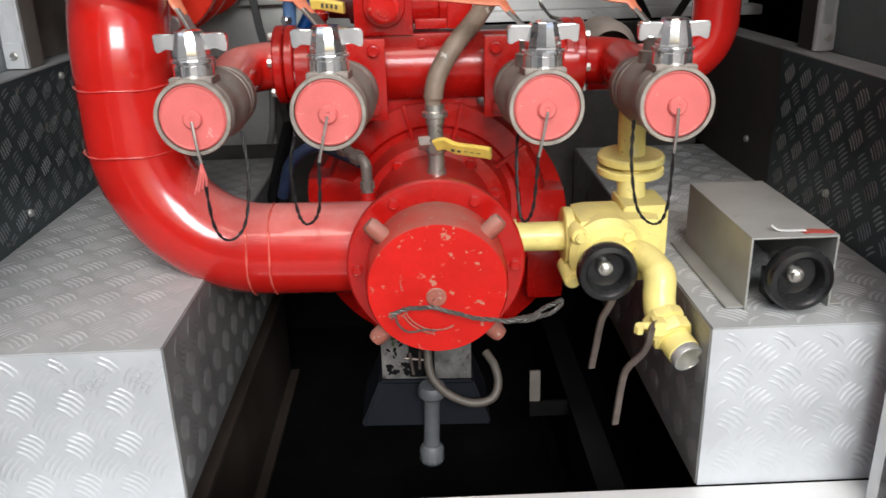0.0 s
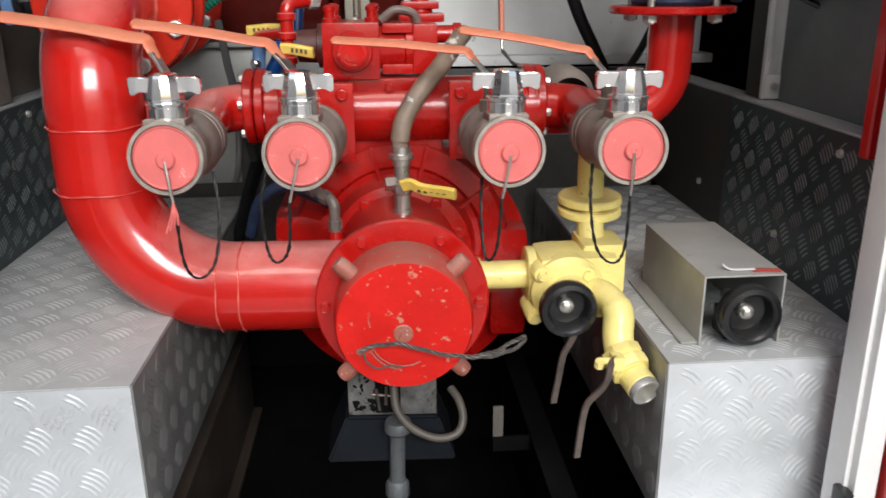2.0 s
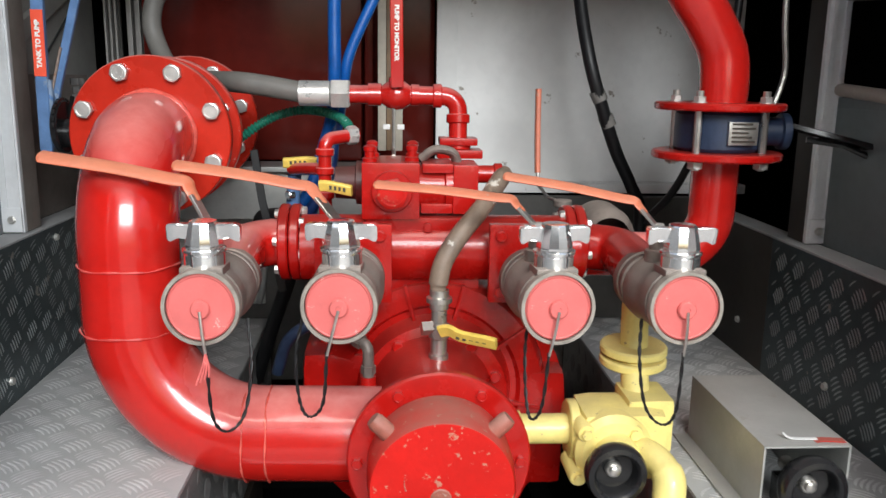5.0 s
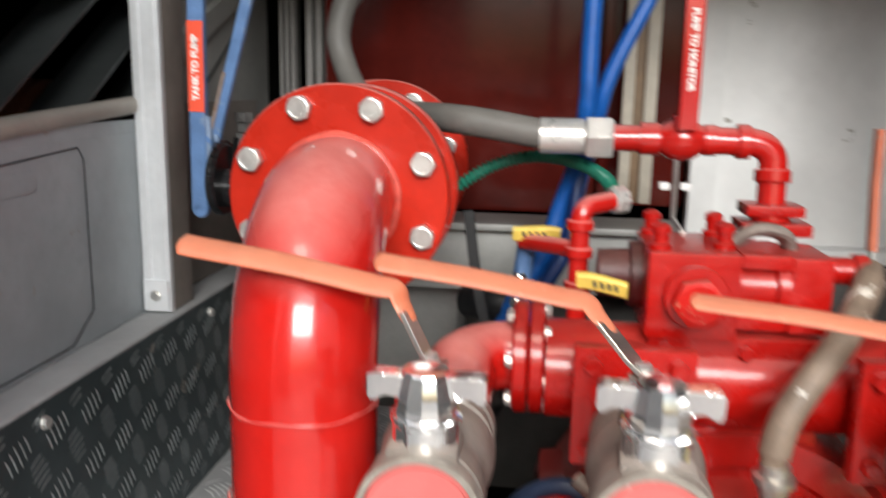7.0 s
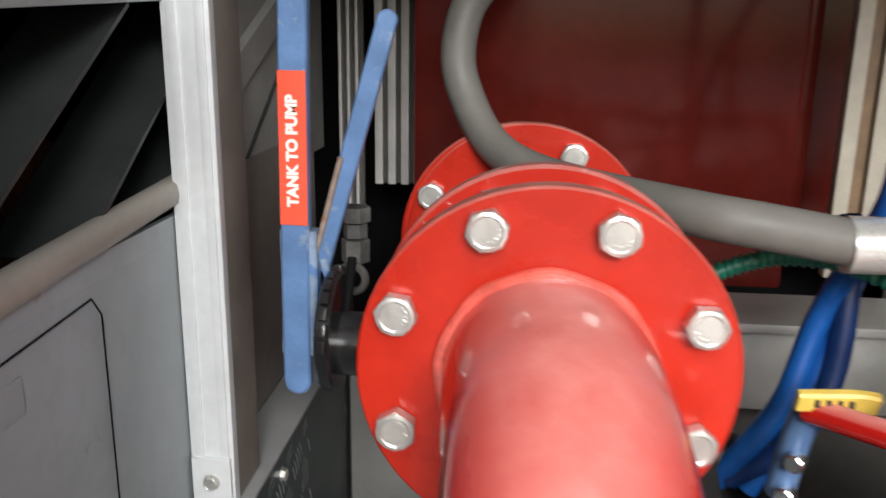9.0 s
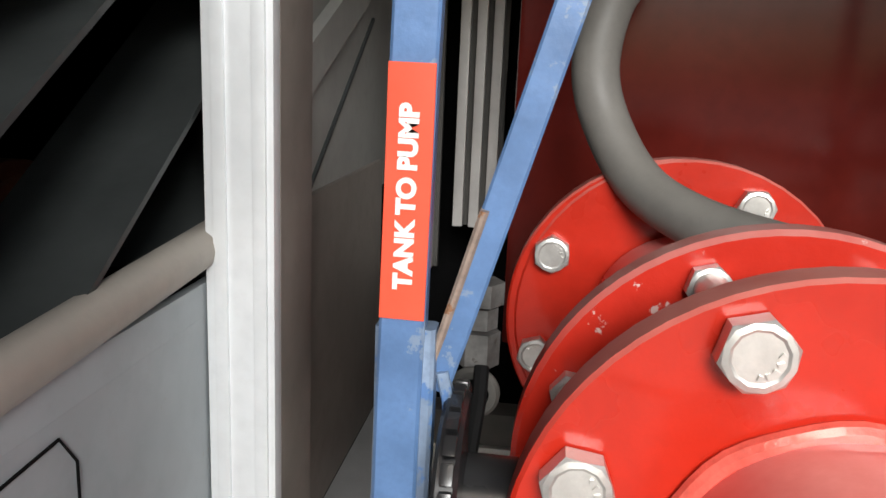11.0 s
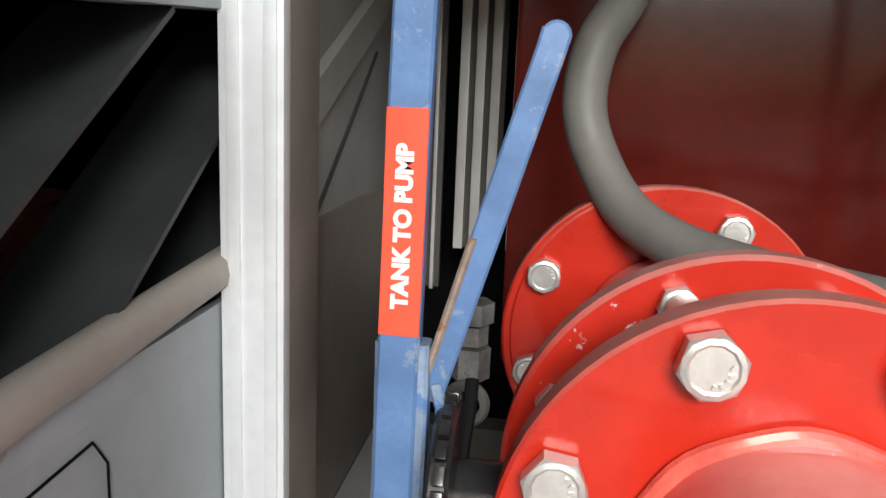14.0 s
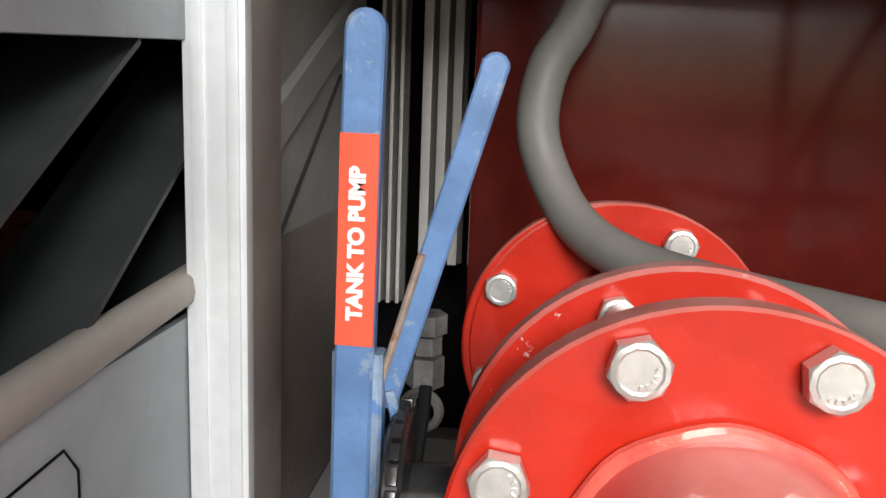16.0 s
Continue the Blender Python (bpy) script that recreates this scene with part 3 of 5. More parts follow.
# uprights
for nm, x0, x1, y in (("upright_left", -0.714, -0.672, 1.79), ("upright_right", 0.862, 0.904, 1.70)):
    t = thing(nm, ((x0 + x1) / 2, y, 1.39), "ribbed aluminium upright profile of the bay", "upright", kind="structure")
    bm = B()
    box(bm, x0, x1, y, y + 0.012, 1.39, 2.12, 0.0015)
    pf = part("profile", bm, EXTR, t)
    for xa, xb in ((x0 + 0.006, x0 + 0.014), (x1 - 0.012, x1 - 0.004)):
        bm = B()
        box(bm, xa, xb, y - 0.003, y + 0.003, 1.43, 2.12, 0.001)
        part("rib", bm, EXTR, pf)
    bm = B()
    s = 1 if x0 < 0 else -1
    xi = x1 if s > 0 else x0
    box(bm, min(xi, xi - s * 0.004), max(xi, xi - s * 0.004), y + 0.012, y + 0.075, 1.39, 2.12, 0.001)
    # same aluminium as the front, its unlit side coloured dark
    part("return_flange", bm, BROWNSHEET if x0 < 0 else SHADESHEET, t, "side of the profile, darkened for its shade")
    bm = B()
    box(bm, x0 + 0.002, x1 - 0.002, y - 0.006, y, 1.392, 1.44, 0.002)
    ft = part("foot_plate", bm, EXTR, t)
    pieces("screw", WB, ft, [at_axis(((x0 + x1) / 2, y - 0.006, 1.416), (0, -1, 0))])

drum = thing("rusty_drum", (-0.97, 1.87, 1.53), "rust brown round drum behind the side louvre", "drum")
bm = B()
lathe(bm, (-1.09, 1.87, 1.63), (1, 0, 0), [(0, 0), (0.1, 0), (0.1, 0.2), (0.092, 0.21), (0.088, 0.208), (0.086, 0.196), (0, 0.194)], 40)
part("shell", bm, RUSTBROWN, drum)
bm = B()
disc(bm, (-1.0, 1.87, 1.63), (1, 0, 0), 0.106, 0.014, 40, 0.003)
part("band", bm, RUSTBROWN, drum)

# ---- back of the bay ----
tank = thing("water_tank", (-0.27, 2.27, 1.49), "red painted steel water tank end, darkened for the bay's shade", "tank")
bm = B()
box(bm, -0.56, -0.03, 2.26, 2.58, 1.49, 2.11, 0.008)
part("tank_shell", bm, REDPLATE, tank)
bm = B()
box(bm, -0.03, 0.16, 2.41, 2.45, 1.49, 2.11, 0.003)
part("recessed_end", bm, REDPLATE, tank, "recessed tank wall in the same darkened red")
bm = B()
disc(bm, (-0.397, 2.06, 1.597), (0, -1, 0), 0.1425, 0.022)
lathe(bm, (-0.397, 2.262, 1.597), (0, -1, 0), [(0.08, 0), (0.08, 0.21)], 40)
part("outlet_flange", bm, REDFLANGE, tank)
for x0, x1, z0 in ((-0.70, -0.66, 1.54), (-0.642, -0.579, 1.60)):
    pr = thing("guide_profile", ((x0 + x1) / 2, 2.41, z0), "dusty vertical aluminium guide profile beside the tank", "profile", "guide profiles")
    bm = B()
    w = (x1 - x0) / 3
    box(bm, x0, x1, 2.415, 2.425, z0, 2.12, 0.001)
    # dark base puts shade into the grooves between the ribs
    part("channel", bm, PIT, pr)
    for k in (0, 1, 2):
        bm = B()
        box(bm, x0 + k * w + 0.002, x0 + (k + 1) * w - 0.006, 2.40, 2.415, z0, 2.12, 0.002)
        part("rib", bm, RIBALU, pr)
# first strip fills the gap beside the tank with the tank's red
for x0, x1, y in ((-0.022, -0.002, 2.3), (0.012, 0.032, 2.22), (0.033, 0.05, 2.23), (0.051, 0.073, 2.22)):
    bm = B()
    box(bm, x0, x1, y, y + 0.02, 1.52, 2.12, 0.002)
    solid("wall_strip", bm, REDPLATE if x0 < 0 else TAN if y > 2.225 else PALE, "tan wooden or tank-red strip at the back of the bay", "strip", kind="structure")
bm = B()
box(bm, 0.162, 0.98, 2.35, 2.37, 1.43, 2.12, 0.003)
box(bm, 0.162, 0.215, 2.335, 2.352, 1.43, 2.12, 0.002)
box(bm, 0.1, 1.0, 2.30, 2.37, 1.405, 1.43, 0.004)
solid("wall_back_panel", bm, WHITE, "scuffed off-white panel at the back of the bay", "panel", kind="structure")
bm = B()
box(bm, -0.66, 0.84, 2.26, 2.30, 0.9, 1.40, 0.004)
solid("wall_back_lower", bm, PIT, "dusty grey lower back panel of the bay, darkened for shade", "panel", kind="structure")
gp = thing("back_plate", (-0.45, 2.25, 1.115), "dusty grey sheet plate on the lower back panel", "plate")
bm = B()
box(bm, -0.655, -0.283, 2.25, 2.259, 1.115, 1.36, 0.002)
part("sheet", bm, SHEET, gp)
bm = B()
sweep(bm, spline([(-0.28, 2.252, 1.36), (-0.281, 2.25, 1.24), (-0.289, 2.25, 1.16), (-0.3, 2.25, 1.117)], 6), 0.009, 12)
part("edge_bead", bm, STEPSIDE, gp, "dull rounded edge bead")
bm = B()
box(bm, -0.50, 0.12, 2.13, 2.22, 1.36, 1.485, 0.006)
box(bm, -0.50, 0.12, 2.10, 2.235, 1.478, 1.49, 0.003)
solid("cross_beam", bm, SHEET, "grey painted cross beam under the tank", "beam")

# ---- large red suction pipe with its flanges ----
PX, PY, PZ = -0.386, 1.672, 1.590
BH = hex_mesh("bolt", 0.0162, 0.014, BOLT, False)
NUT = hex_mesh("nut", 0.0145, 0.013, BOLT)
NUTS = hex_mesh("nut", 0.0125, 0.011, BOLT, False)
RB = hex_mesh("bolt", 0.0085, 0.008, REDCAST)
RB2 = hex_mesh("bolt", 0.0105, 0.01, REDCAST)
YB = hex_mesh("bolt", 0.0085, 0.008, YELLOW)
SB = hex_mesh("bolt", 0.008, 0.008, BOLT)

pipe = thing("suction_pipe", (-0.37, 1.46, 1.05), "thick glossy red elbow pipe between tank valve and pump", "pipe")
bm = B()
top = bend((PX, PY + 0.01, PZ), (-0.369, 1.462, PZ), (-0.368, 1.462, 1.36), 0.172, 16)
low = bend((-0.368, 1.462, 1.36), (-0.368, 1.447, 1.123), (0.03, 1.43, 1.123), 0.208, 20)
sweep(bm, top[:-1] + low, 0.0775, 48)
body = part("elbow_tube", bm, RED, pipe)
for c, ax in (((-0.368, 1.462, 1.405), (0, 0, 1)), ((-0.368, 1.456, 1.302), (0, 0, 1)), ((-0.187, 1.437, 1.123), (1, 0, 0)), ((-0.15, 1.436, 1.123), (1, 0, 0))):
    bm = B()
    m = at_axis(c, ax)
    pts = [m @ Vector(((0.0783 + 0.0006 * math.sin(7 * a)) * math.cos(a), 0.0783 * math.sin(a), 0.0012 * math.sin(5 * a))) for a in [2 * math.pi * i / 48 for i in range(49)]]
    sweep(bm, pts, [0.0016 + 0.0007 * math.sin(11 * i) for i in range(49)], 6, caps=False)
    part("weld_bead", bm, WELD if ax[0] else RED, body)
bm = B()
disc(bm, (PX, PY + 0.022, PZ), (0, -1, 0), 0.1425, 0.022, 64)
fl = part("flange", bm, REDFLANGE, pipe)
bm = B()
m = at_axis((PX, PY - 0.001, PZ), (0, -1, 0))
sweep(bm, [m @ Vector(((0.0785 + 0.0008 * math.sin(9 * a)) * math.cos(a), (0.0785 + 0.0008 * math.sin(9 * a)) * math.sin(a), 0.002)) for a in [2 * math.pi * i / 56 for i in range(57)]], 0.0055, 10, caps=False)
part("weld_bead", bm, WELD, body)
pos = ring_of(8, 0.12, (PX, PY, PZ), (0, -1, 0), 0.5)
pieces("bolt", BH, fl, pos, "galvanised hexagon bolt")

# ---- tank valve ----
valve = thing("butterfly_valve", (-0.39, 1.72, 1.45), "black wafer butterfly valve with a blue lever", "valve")
bm = B()
disc(bm, (PX, 1.77, PZ), (0, -1, 0), 0.108, 0.075)
lathe(bm, (PX, 1.72, PZ), (-1, 0, 0), [(0.026, 0.09), (0.026, 0.165), (0.0, 0.165)], 24)
vb = part("wafer_body", bm, BAKELITE, valve)
bm = B()
disc(bm, (-0.548, 1.715, PZ + 0.012), (-1, 0, 0), 0.048, 0.012, 32)
part("stop_disc", bm, BAKELITE, valve, "black notched stop plate")
NOTCH = bmesh.new()
box(NOTCH, -0.003, 0.003, -0.005, 0.005, -0.005, 0.005, 0.001)
NOTCH = finish("notch_tooth", NOTCH, BAKELITE, (0, 0, 0))
pieces("notch_tooth", NOTCH, vb, [Matrix.Translation((-0.553, 1.715 + 0.048 * math.cos(a), PZ + 0.012 + 0.048 * math.sin(a))) @ pose(0, 0, 0, math.degrees(a)) for a in [radians(20 + 14 * i) for i in range(12)]])
bm = B()
disc(bm, (-0.582, 1.712, 1.562), (0, -1, 0), 0.0107, 0.012, 20, 0.002)
bar(bm, [(-0.582, 1.706, 1.562), (-0.5815, 1.706, 1.60), (-0.581, 1.706, 1.65), (-0.58, 1.706, 1.69), (-0.5785, 1.706, 1.80), (-0.577, 1.706, 1.86)], 0.0215, 0.012, (0, 1, 0))
disc(bm, (-0.577, 1.712, 1.86), (0, -1, 0), 0.0107, 0.012, 20, 0.002)
lev = part("lever", bm, BLUELEV, valve, "blue painted steel lever")
bm = B()
bar(bm, [(-0.58, 1.6995, 1.692), (-0.579, 1.6995, 1.75), (-0.5785, 1.6995, 1.807)], 0.021, 0.002, (0, 1, 0))
lb = part("label", bm, LABELRED, lev, "orange-red label with white lettering")
bm = B()
bar(bm, [(-0.566, 1.722, 1.652), (-0.558, 1.718, 1.679), (-0.5375, 1.716, 1.7485), (-0.5115, 1.714, 1.838), (-0.5095, 1.714, 1.846)], 0.0148, 0.010, (0, 1, 0.0))
disc(bm, (-0.5098, 1.719, 1.8435), (0, -1, 0), 0.0074, 0.010, 16, 0.0015)
part("trigger_arm", bm, BLUELEV, valve, "chipped blue trigger arm")
bm = B()
sweep(bm, [(-0.545, 1.745, 1.655), (-0.545, 1.735, 1.64), (-0.548, 1.73, 1.61)], 0.004, 8)
part("spring_pin", bm, DARK, valve)
bm = B()
bar(bm, [(-0.5805, 1.711, 1.585), (-0.5795, 1.711, 1.60), (-0.579, 1.711, 1.64), (-0.579, 1.711, 1.686)], 0.0285, 0.015, (0, 1, 0))
part("lever_socket", bm, BLUEGREY, lev, "rubbed grey-blue lever socket")
bm = B()
bar(bm, [(-0.5705, 1.7165, 1.657), (-0.5625, 1.7145, 1.682), (-0.553, 1.7125, 1.715), (-0.545, 1.7115, 1.743)], 0.0042, 0.0108, (0, 1, 0))
part("bare_edge", bm, BAREEDGE, valve, "rust-stained bare edge of the trigger arm")
bm = B()
bar(bm, [(-0.562, 1.7165, 1.662), (-0.5585, 1.7165, 1.648), (-0.5565, 1.7165, 1.628)], 0.006, 0.008, (0, 1, 0))
part("trigger_tab", bm, BLUEGREY, valve)
for z, r, h in ((1.64, 0.0125, 0.02), (1.662, 0.0105, 0.012), (1.676, 0.0135, 0.013)):
    bm = B()
    lathe(bm, (-0.551, 1.79, z), (0, 0, 1), [(0, 0), (r, 0), (r, h), (0, h)], 6)
    part("stem_nut", bm, GRIMEBLOCK, valve, "dull plated stem nut", sharp=20)
bm = B()
disc(bm, (-0.551, 1.775, 1.629), (0, -1, 0), 0.015, 0.006, 28, 0.002, 0.009)
part("washer_ring", bm, PIT, valve)
ltm = Matrix.Translation((-0.579, 1.698, 1.748)) @ Matrix(((0.012, -1, 0, 0), (0, 0, -1, 0), (1, 0.012, 0, 0), (0, 0, 0, 1)))
lettering("TANK TO PUMP", 0.0115, ltm, LABELWHITE, lb)

spool = thing("pipe_spool", (-0.39, 1.9, 1.45), "short red flanged pipe behind the tank valve", "pipe")
bm = B()
lathe(bm, (PX, 1.78, PZ), (-0.011, 0.25, 0.009), [(0.0785, 0), (0.0785, 0.255)], 40)
part("tube", bm, RED, spool)
bm = B()
disc(bm, (PX, 1.793, PZ), (0, -1, 0), 0.1425, 0.022, 64, 0.003)
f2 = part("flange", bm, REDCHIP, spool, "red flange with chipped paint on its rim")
STUD = bmesh.new()
lathe(STUD, (0, 0, 0), (0, 0, 1), [(0, -0.135), (0.009, -0.135), (0.009, 0.0), (0, 0)], 14)
STUD = finish("stud", STUD, BOLT, (0, 0, 0))
pieces("stud", STUD, fl, [m @ Matrix.Translation((0, 0, 0.002)) for m in ring_of(8, 0.12, (PX, PY, PZ), (0, -1, 0), 0.5)])
pieces("nut", NUT, f2, ring_of(8, 0.12, (PX, 1.794, PZ), (0, 1, 0), 0.5) )
pieces("nut", NUTS, f2, ring_of(8, 0.12, (PX, 1.771, PZ), (0, -1, 0), 0.5))
bm = B()
disc(bm, (-0.404, 2.06, 1.597), (0, -1, 0), 0.1425, 0.020, 64)
f3 = part("flange", bm, REDFLANGE, spool)
pieces("bolt", BH, f3, [at_axis((-0.404 + 0.12 * math.cos(radians(a)), 2.04, 1.597 + 0.12 * math.sin(radians(a))), (0, -1, 0), a) for a in range(17, 360, 45)])

# ---- pump casing ----
pump = thing("fire_pump", (0.12, 1.7, 0.95), "red cast fire pump casing with round volute", "pump")
C = (0.12, 1.6, 1.13)
bm = B()
lathe(bm, (0.125, 1.9, 1.125), (0, -1, 0), [(0.0, 0), (0.2, 0), (0.215, 0.03), (0.215, 0.27), (0.205, 0.285), (0.165, 0.287), (0.158, 0.277), (0.147, 0.277), (0.14, 0.3), (0.135, 0.318), (0.09, 0.33), (0.0, 0.33)], 72)
vol = part("volute", bm, REDCAST, pump)
for a in (35, 75, 105, 145, -10):
    bm = B()
    ca, sa = math.cos(radians(a)), math.sin(radians(a))
    box(bm, 0.14, 0.21, 1.607, 1.622, -0.004, 0.004, 0.003, Matrix.Translation((0.125, 0, 1.125)) @ pose(0, 0, 0, 0, -a, 0))
    part("rib", bm, REDCAST, vol)
pieces("bolt", RB2, vol, [at_axis((0.125 + 0.118 * math.cos(radians(a)), 1.578, 1.125 + 0.118 * math.sin(radians(a))), (0, -1, 0), a) for a in (56, 124, 20, 160, 200, 340)], "dusty bolt")
bm = B()
lathe(bm, (0.132, 1.88, 1.07), (0, -1, 0), [(0, 0), (0.235, 0), (0.25, 0.02), (0.25, 0.19), (0.258, 0.192), (0.258, 0.205), (0.24, 0.21), (0, 0.21)], 64)
part("spiral_chamber", bm, REDCAST, pump)
bm = B()
box(bm, 0.30, 0.376, 1.61, 1.84, 0.93, 1.16, 0.02)
part("side_chamber", bm, REDCAST, pump)
bm = B()
box(bm, -0.12, 0.0, 1.61, 1.84, 0.98, 1.2, 0.03)
part("side_chamber", bm, REDCAST, pump)
bm = B()
box(bm, 0.03, 0.21, 1.62, 1.8, 1.3, 1.42, 0.02)
part("neck", bm, REDCAST, pump)

# suction inlet with its cap
bm = B()
lathe(bm, (0.119, 1.6, 1.128), (0, -1, 0), [(0.12, 0), (0.105, 0.06), (0.1, 0.2), (0.11, 0.26), (0.115, 0.28)], 56)
inlet = part("inlet_tube", bm, REDCAST, pump)
bm = B()
disc(bm, (0.119, 1.332, 1.13), (0, -1, 0), 0.1405, 0.018, 64, 0.003)
fl2 = part("inlet_flange", bm, REDCAST, pump, "red flange with a dusty rim")
pieces("bolt", RB, fl2, [at_axis((0.119 + 0.124 * math.cos(radians(a)), 1.314, 1.128 + 0.124 * math.sin(radians(a))), (0, -1, 0), a) for a in (0, 60, 120, 180, 240, 300)])

cap = thing("inlet_cover", (0.117, 1.27, 1.02), "chipped red round inlet cover with four lugs", "cover")
bm = B()
lathe(bm, (0.119, 1.315, 1.13), (0, -1, -0.03), [(0.107, 0), (0.1085, 0.01), (0.1085, 0.05), (0.1055, 0.058), (0.1055, 0.082), (0.1025, 0.088), (0.095, 0.0885), (0.0, 0.0895)], 72)
cb = part("cap_shell", bm, REDCAP, cap)
for sx in (-1, 1):
    for sz in (-1, 1):
        a0 = Vector((0.118, 1.262, 1.127))
        d = Vector((sx * 0.72, 0.0, sz * 0.70)).normalized()
        bm = B()
        sweep(bm, [a0 + d * 0.09, a0 + d * 0.112, a0 + d * 0.13, a0 + d * 0.137], [0.0145, 0.0135, 0.0135, 0.011], 16)
        part("lug", bm, DUSTYRED, cap, "worn dusty stubby lug")
bm = B()
disc(bm, (0.117, 1.2275, 1.116), (0, -1, 0), 0.0155, 0.004, 24)
lathe(bm, (0.117, 1.222, 1.112), (0, -1, 0), [(0.006, 0), (0.006, 0.007), (0, 0.007)], 12)
part("eyelet", bm, DUSTYRED, cap, "paint-covered eyelet")
for r, a0, a1, ox, oz in ((0.05, 195, 300, 0, 0), (0.058, 205, 262, 0.002, 0.002), (0.03, 20, 120, -0.012, 0.038), (0.02, 60, 190, 0.028, 0.045), (0.042, 150, 200, -0.01, 0.03)):
    bm = B()
    pts = [Vector((0.117 + ox + r * math.cos(radians(a)), 1.2262 - 0.0005 * math.sin(a), 1.112 + oz + r * math.sin(radians(a)))) for a in [a0 + (a1 - a0) * i / 20 for i in range(21)]]
    sweep(bm, pts, [0.0006 + 0.0011 * abs(math.sin(1.7 * i + r * 90)) for i in range(21)], 6, flat=0.5, up=(0, 1, 0))
    part("scuff_mark", bm, DUSTYRED, cb, "rubbed brown scuff mark")
rope = thing("tether_cord", (0.2, 1.21, 1.08), "frayed grey twisted steel tether cord on the suction cap", "cord")
core = spline([(0.052, 1.2, 1.103), (0.085, 1.205, 1.11), (0.117, 1.205, 1.108), (0.15, 1.2, 1.098), (0.19, 1.195, 1.092), (0.225, 1.19, 1.092), (0.255, 1.188, 1.099), (0.28, 1.187, 1.116), (0.297, 1.187, 1.121), (0.29, 1.187, 1.108), (0.268, 1.188, 1.098), (0.24, 1.19, 1.09), (0.215, 1.191, 1.089)], 12)
for ph in (0, 2.1, 4.2):
    bm = B()
    sweep(bm, [p + Vector((0, 0.0022 * math.cos(0.55 * i + ph), 0.0022 * math.sin(0.55 * i + ph) + 0.0016 * math.sin(0.31 * i) * math.sin(0.13 * i))) for i, p in enumerate(core)], 0.0016, 6)
    part("strand", bm, CORD, rope)
bm = B()
sweep(bm, spline([(0.056, 1.203, 1.105), (0.06, 1.203, 1.085), (0.075, 1.203, 1.072), (0.10, 1.203, 1.075), (0.115, 1.203, 1.072)], 8), 0.0018, 6)
part("loose_end", bm, RUSTY, rope)
for k, q in enumerate(((0.048, 1.106), (0.047, 1.1), (0.05, 1.095))):
    bm = B()
    sweep(bm, spline([(0.08, 1.203, 1.109), (0.062, 1.2, 1.106), (q[0], 1.198, q[1])], 6), 0.0012, 5)
    part("frayed_wire", bm, CORD, rope)

# ---- discharge manifold ----
man = thing("discharge_manifold", (0.13, 1.62, 1.33), "red discharge manifold pipe with square flanges", "manifold")
bm = B()
lathe(bm, (-0.115, 1.635, 1.395), (1, 0, 0), [(0.0, 0), (0.06, 0), (0.06, 0.5), (0, 0.5)], 40)
part("header_tube", bm, REDCAST, man)
for x0, x1, sx in ((-0.085, 0.047, -0.025), (0.214, 0.352, 0.283)):
    bm = B()
    box(bm, x0, x1, 1.53, 1.55, 1.318, 1.456, 0.004)
    sf = part("square_flange", bm, REDCAST, man)
    pieces("bolt", RB2, sf, [at_axis((x, 1.53, z), (0, -1, 0), 17) for x in (x0 + 0.02, x1 - 0.02) for z in (1.338, 1.437)])
    bm = B()
    lathe(bm, ((x0 + x1) / 2, 1.66, 1.39), (0, -1, 0), [(0.055, 0), (0.055, 0.13)], 32)
    part("branch", bm, REDCAST, man)
for x0, x1 in ((-0.155, -0.115), (0.362, 0.40)):
    bm = B()
    disc(bm, (x0, 1.648, 1.402), (1, 0, 0), 0.070, 0.018, 40, 0.003)
    disc(bm, (x0 + 0.02, 1.648, 1.402), (1, 0, 0), 0.070, 0.018, 40, 0.003)
    ef = part("end_flange", bm, REDCAST, man)
    pieces("bolt", SB, ef, ring_of(6, 0.058, (x0, 1.648, 1.402), (-1, 0, 0), 0.2))
    pieces("nut", SB, ef, ring_of(6, 0.058, (x0 + 0.038, 1.648, 1.402), (1, 0, 0), 0.2))
bm = B()
sweep(bm, bend((-0.15, 1.648, 1.402), (-0.217, 1.648, 1.40), (-0.217, 1.46, 1.386), 0.06), 0.043, 28)
part("branch_elbow", bm, RED, man)
bm = B()
sweep(bm, bend((0.38, 1.66, 1.395), (0.469, 1.635, 1.392), (0.469, 1.46, 1.384), 0.05), 0.043, 28)
part("branch_elbow", bm, REDCAST, man)

# ---- four outlet valves ----


